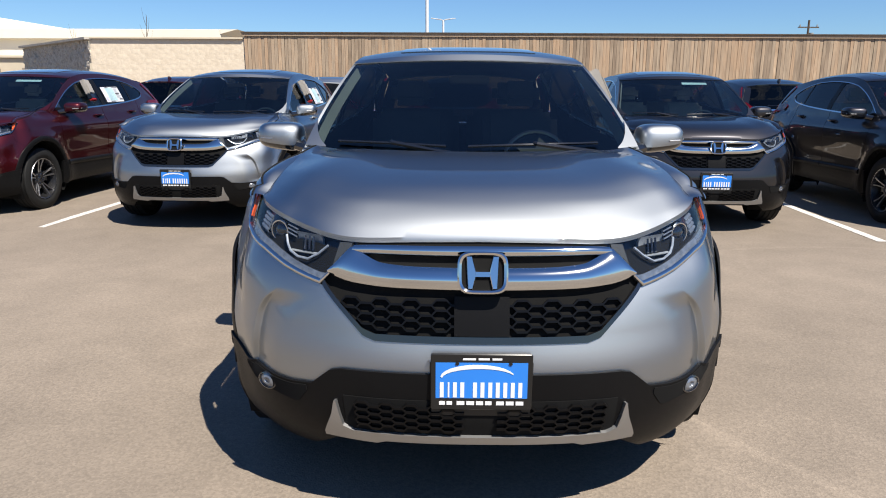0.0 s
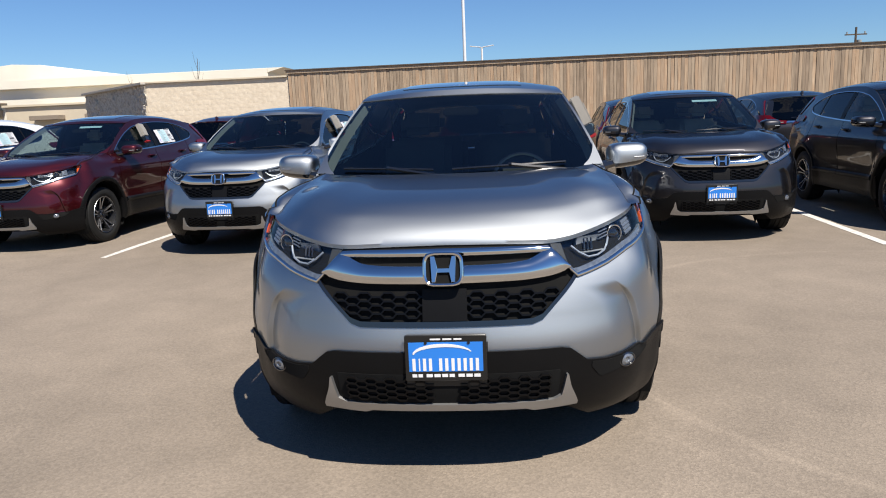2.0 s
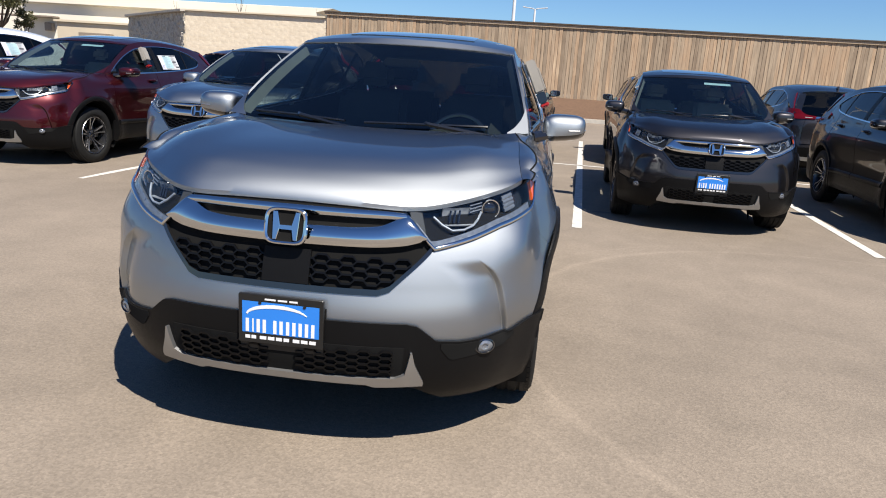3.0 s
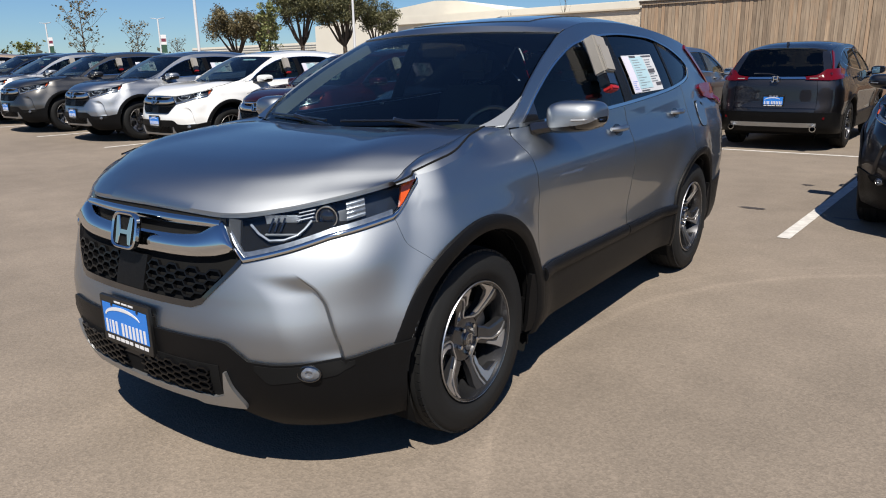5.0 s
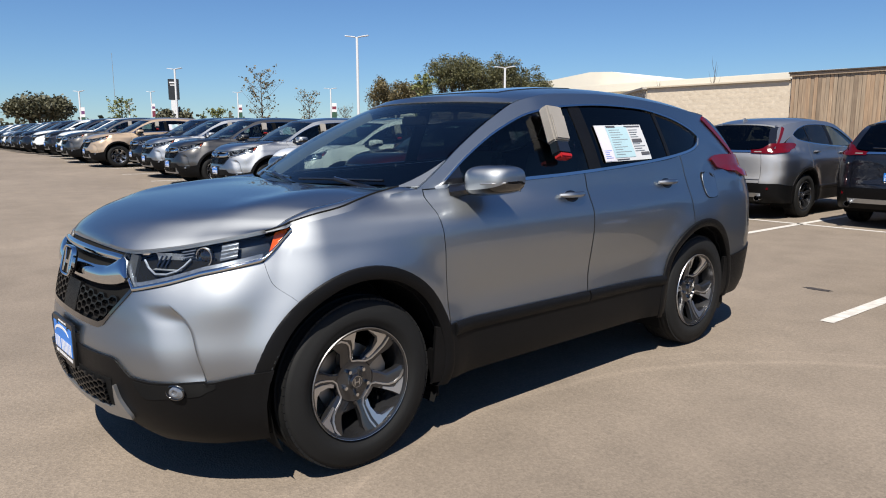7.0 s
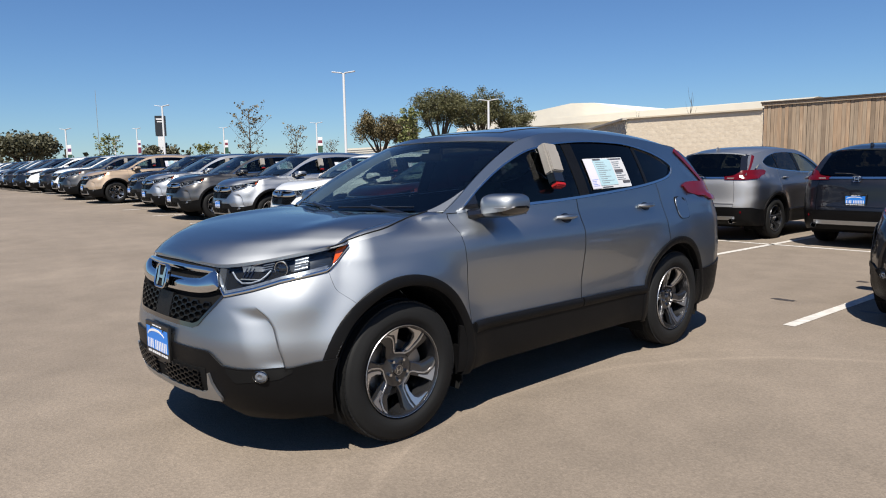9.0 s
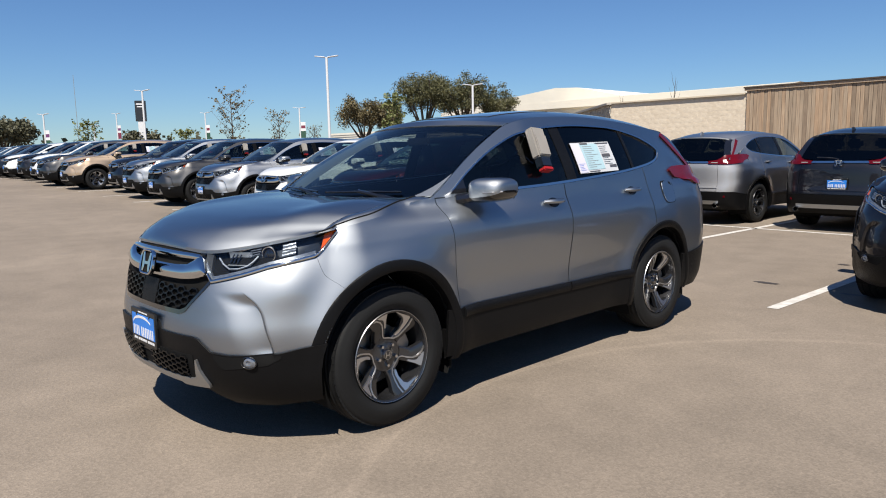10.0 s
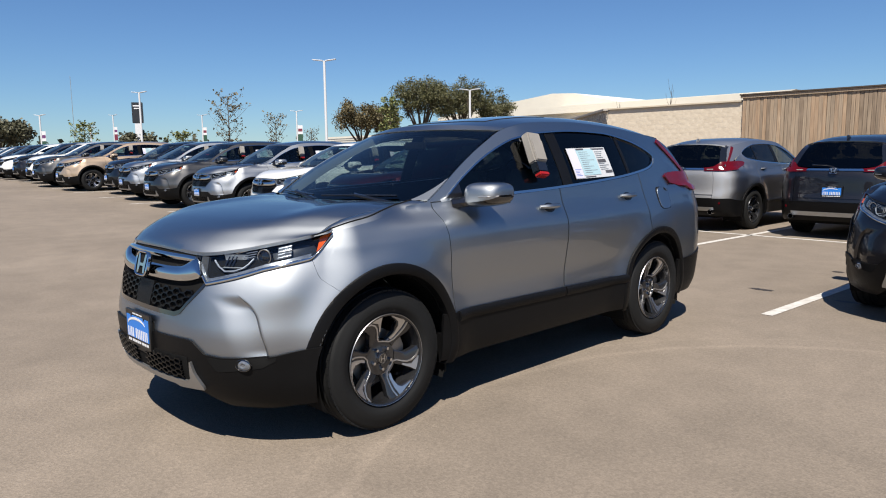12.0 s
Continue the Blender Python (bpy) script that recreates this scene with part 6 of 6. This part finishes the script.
def bare_tree(where, height, label):
    """A leafless sapling: a thin leader and a few fine rising twigs."""
    tree = new("tree")
    tree.location = where
    wood = [tube([(0, 0, 0), (0.05, 0, height * 0.5), (0.02, 0, height * 0.8), (0.10, 0, height)], [0.05, 0.035, 0.02, 0.006], 6)]
    for k in range(8):
        z = height * (0.55 + 0.05 * k)
        a = k * 2.4
        r = 0.42 - 0.03 * k
        wood.append(tube([(0.04, 0, z), (0.04 + r * 0.6 * math.cos(a), r * 0.6 * math.sin(a), z + 0.35), (0.04 + r * math.cos(a), r * math.sin(a), z + 0.85)], [0.012, 0.008, 0.003], 4))
    part("trunk", *join(*wood), BARK, tree)
    return tagged(tree, label, "tree")


young_tree(ahead(-0.765, 0.640, 58), 5.6, 2.6, rng, SPRING, 1500, 0.16, "young upright tree with pale spring leaves")
young_tree(ahead(-0.886, 0.457, 62), 6.2, 3.3, rng, BUDS, 520, 0.15, "sparse upright young tree with few brown leaves")
young_tree(ahead(-0.858, 0.512, 74), 4.9, 2.9, rng, BUDS, 330, 0.15, "sparse upright young tree with few brown leaves", 0.3)
young_tree(ahead(-0.955, 0.296, 90), 4.7, 3.8, rng, SPRING, 750, 0.20, "thin young tree with spring leaves")
young_tree(ahead(-0.915, 0.404, 96), 4.0, 3.6, rng, SPRING, 650, 0.22, "thin young tree with spring leaves")
young_tree(ahead(-0.833, 0.553, 92), 4.3, 2.4, rng, BUDS, 120, 0.16, "nearly bare upright young tree", 0.4)

bare_tree((-15.2, 33.0, 0), 5.0, "bare leafless sapling behind a wall")
bare_tree((-21.5, 38.0, 0), 4.6, "bare leafless sapling behind a wall")

far = []
for k in range(170):
    a = radians(100 + 100 * k / 170)
    r = rng.uniform(150, 200)
    far.append((Vector((r * math.cos(a), r * math.sin(a), rng.uniform(0.6, 2.2) + lift(r * math.cos(a), 0))), rng.uniform(2.0, 4.2)))
woods = part("far_trees", *leaves(far, rng, 14000, 1.0, 1.0), FARLEAF, smooth=False)
tagged(woods, "low line of far dark trees", "trees", kind="stuff")


# ---- lamps, banners and poles ----
def street_lamp(where, height, turn=0.0, banner=None, reach=0.9):
    ob = new("street_lamp")
    ob.matrix_basis = Matrix.Translation(where) @ Matrix.Rotation(radians(turn), 4, "Z")
    part("base", *lathe([(0.0, 0.75), (0.30, 0.75), (0.30, 0.0)], 20, "Z"), CONCRETE, ob)
    part("pole", *tube([(0, 0, 0.7), (0, 0, height * 0.6), (0, 0, height)], [0.105, 0.10, 0.09], 12), WHITEMETAL, ob)
    for s in (1, -1):
        arm = part("lamp_head", *moved(join(box(0.10, reach, -0.14, 0.14, -0.02, 0.05, 0.02), box(-0.05, 0.25, -0.05, 0.05, -0.04, 0.02, 0.01)), Matrix.Translation((0, 0, height)) @ Matrix.Diagonal((s, 1, 1, 1)) @ Matrix.Rotation(radians(-7), 4, "Y")), WHITEMETAL, ob)
    if banner:
        top, low = banner
        b = part("banner", *box(0.12, 0.80, -0.01, 0.01, height - 3.1, height - 1.9), PLATEWHITE, ob)
        part("banner_foot", *box(0.12, 0.80, -0.012, 0.012, height - 4.1, height - 3.1), low, ob)
        part("banner_stripe", *box(0.16, 0.76, -0.014, 0.014, height - 2.75, height - 2.35), top, ob)
    return tagged(ob, "white steel twin-head lot lamp" + (" with a small banner" if banner else " on a concrete base"), "street lamp", "lot lamps")


GREENB = plain("banner_green", (0.0228, 0.0684, 0.0418), 0.7)
PURPLE = plain("banner_purple", (0.122, 0.038, 0.122), 0.7)
REDB = plain("banner_red", (0.152, 0.0228, 0.0456), 0.7)
ONYX = plain("sign_black", (0.02, 0.022, 0.025), 0.4)
street_lamp(ahead(-0.814, 0.565, 54), 7.95, 40)
street_lamp(ahead(-0.689, 0.722, 62), 6.5, 40)
street_lamp(ahead(-0.842, 0.536, 100), 7.1, 40, (REDB, GREENB))
street_lamp(ahead(-0.931, 0.358, 80), 7.6, 30)
street_lamp(ahead(-0.968, 0.250, 100), 6.2, 25, (PURPLE, GREENB))
street_lamp(ahead(-0.944, 0.328, 130), 8.0, 25, (PURPLE, REDB))
street_lamp(ahead(-0.953, 0.303, 120), 5.6, 25)
street_lamp(ahead(-0.903, 0.428, 120), 7.6, 25, (REDB, GREENB))
street_lamp((-1.55, 42.0, 0), 10.5, 0)
street_lamp((-0.75, 62.0, 0), 7.6, 0, None, 1.1)
sign = new("pylon_sign")
sign.matrix_basis = Matrix.Translation(ahead(-0.9335, 0.3555, 95)) @ Matrix.Rotation(radians(60), 4, "Z")
tagged(sign, "tall dark dealer pylon sign on a white post", "sign")
part("post", *box(-0.38, 0.38, -0.2, 0.2, 0.0, 5.2, 0.02), WHITEMETAL, sign)
panel = part("panel", *box(-0.62, 0.62, -0.25, 0.25, 5.2, 7.7, 0.03), ONYX, sign)
part("name_bar", *box(-0.45, 0.40, -0.27, 0.27, 7.2, 7.36), PLATEWHITE, panel)
part("name_bar", *box(-0.35, 0.25, -0.27, 0.27, 6.9, 7.02), PLATEWHITE, panel)
mast = part("radio_mast", *tube([ahead(-0.957, 0.285, 400), ahead(-0.957, 0.285, 400) + Vector((0, 0, 42))], [0.16, 0.09], 5), LINER)
tagged(mast, "thin grey radio mast far away", "mast")


def utility_pole(where, height):
    ob = new("utility_pole")
    ob.location = where
    part("pole", *tube([(0, 0, 0), (0, 0, height)], [0.16, 0.11], 8), BARK, ob)
    part("crossarm", *box(-1.1, 1.1, -0.06, 0.06, height - 0.8, height - 0.68), BARK, ob)
    for x in (-0.9, 0.0, 0.9):
        part("insulator", *box(x - 0.05, x + 0.05, -0.05, 0.05, height - 0.68, height - 0.45), LINER, ob)
    part("transformer", *lathe([(0.0, 0.9), (0.25, 0.9), (0.25, 0.0), (0.0, 0.0)], 12, "Z"), LINER, ob).location = (0.35, 0, height - 2.2)
    return tagged(ob, "wooden utility pole with a crossarm", "utility pole", "utility poles")


utility_pole((38.0, 75.0, 0), 9.0)
utility_pole((53.0, 82.0, 0), 10.5)
street_lamp((47.0, 74.0, 0), 9.0, 0)


# ---- stains on the asphalt ----
OIL = plain("oil_stain", (0.0418, 0.0342, 0.0289), 0.6, vary=0.3, scale=30)
def stain(x, y, w, h, seed):
    r2 = random.Random(seed)
    ring = [(x + w * math.cos(t) * r2.uniform(0.7, 1.15), y + h * math.sin(t) * r2.uniform(0.7, 1.15), 0.003) for t in [math.tau * i / 22 for i in range(22)]]
    tagged(part("oil_stain", ring, [list(range(22))], OIL, smooth=False), "small dark oil stain on the asphalt", "stain", kind="structure")


stain(0.80, 5.03, 0.13, 0.055, 1)
stain(1.02, 6.7, 0.07, 0.05, 2)
stain(1.62, 4.95, 0.12, 0.04, 3)
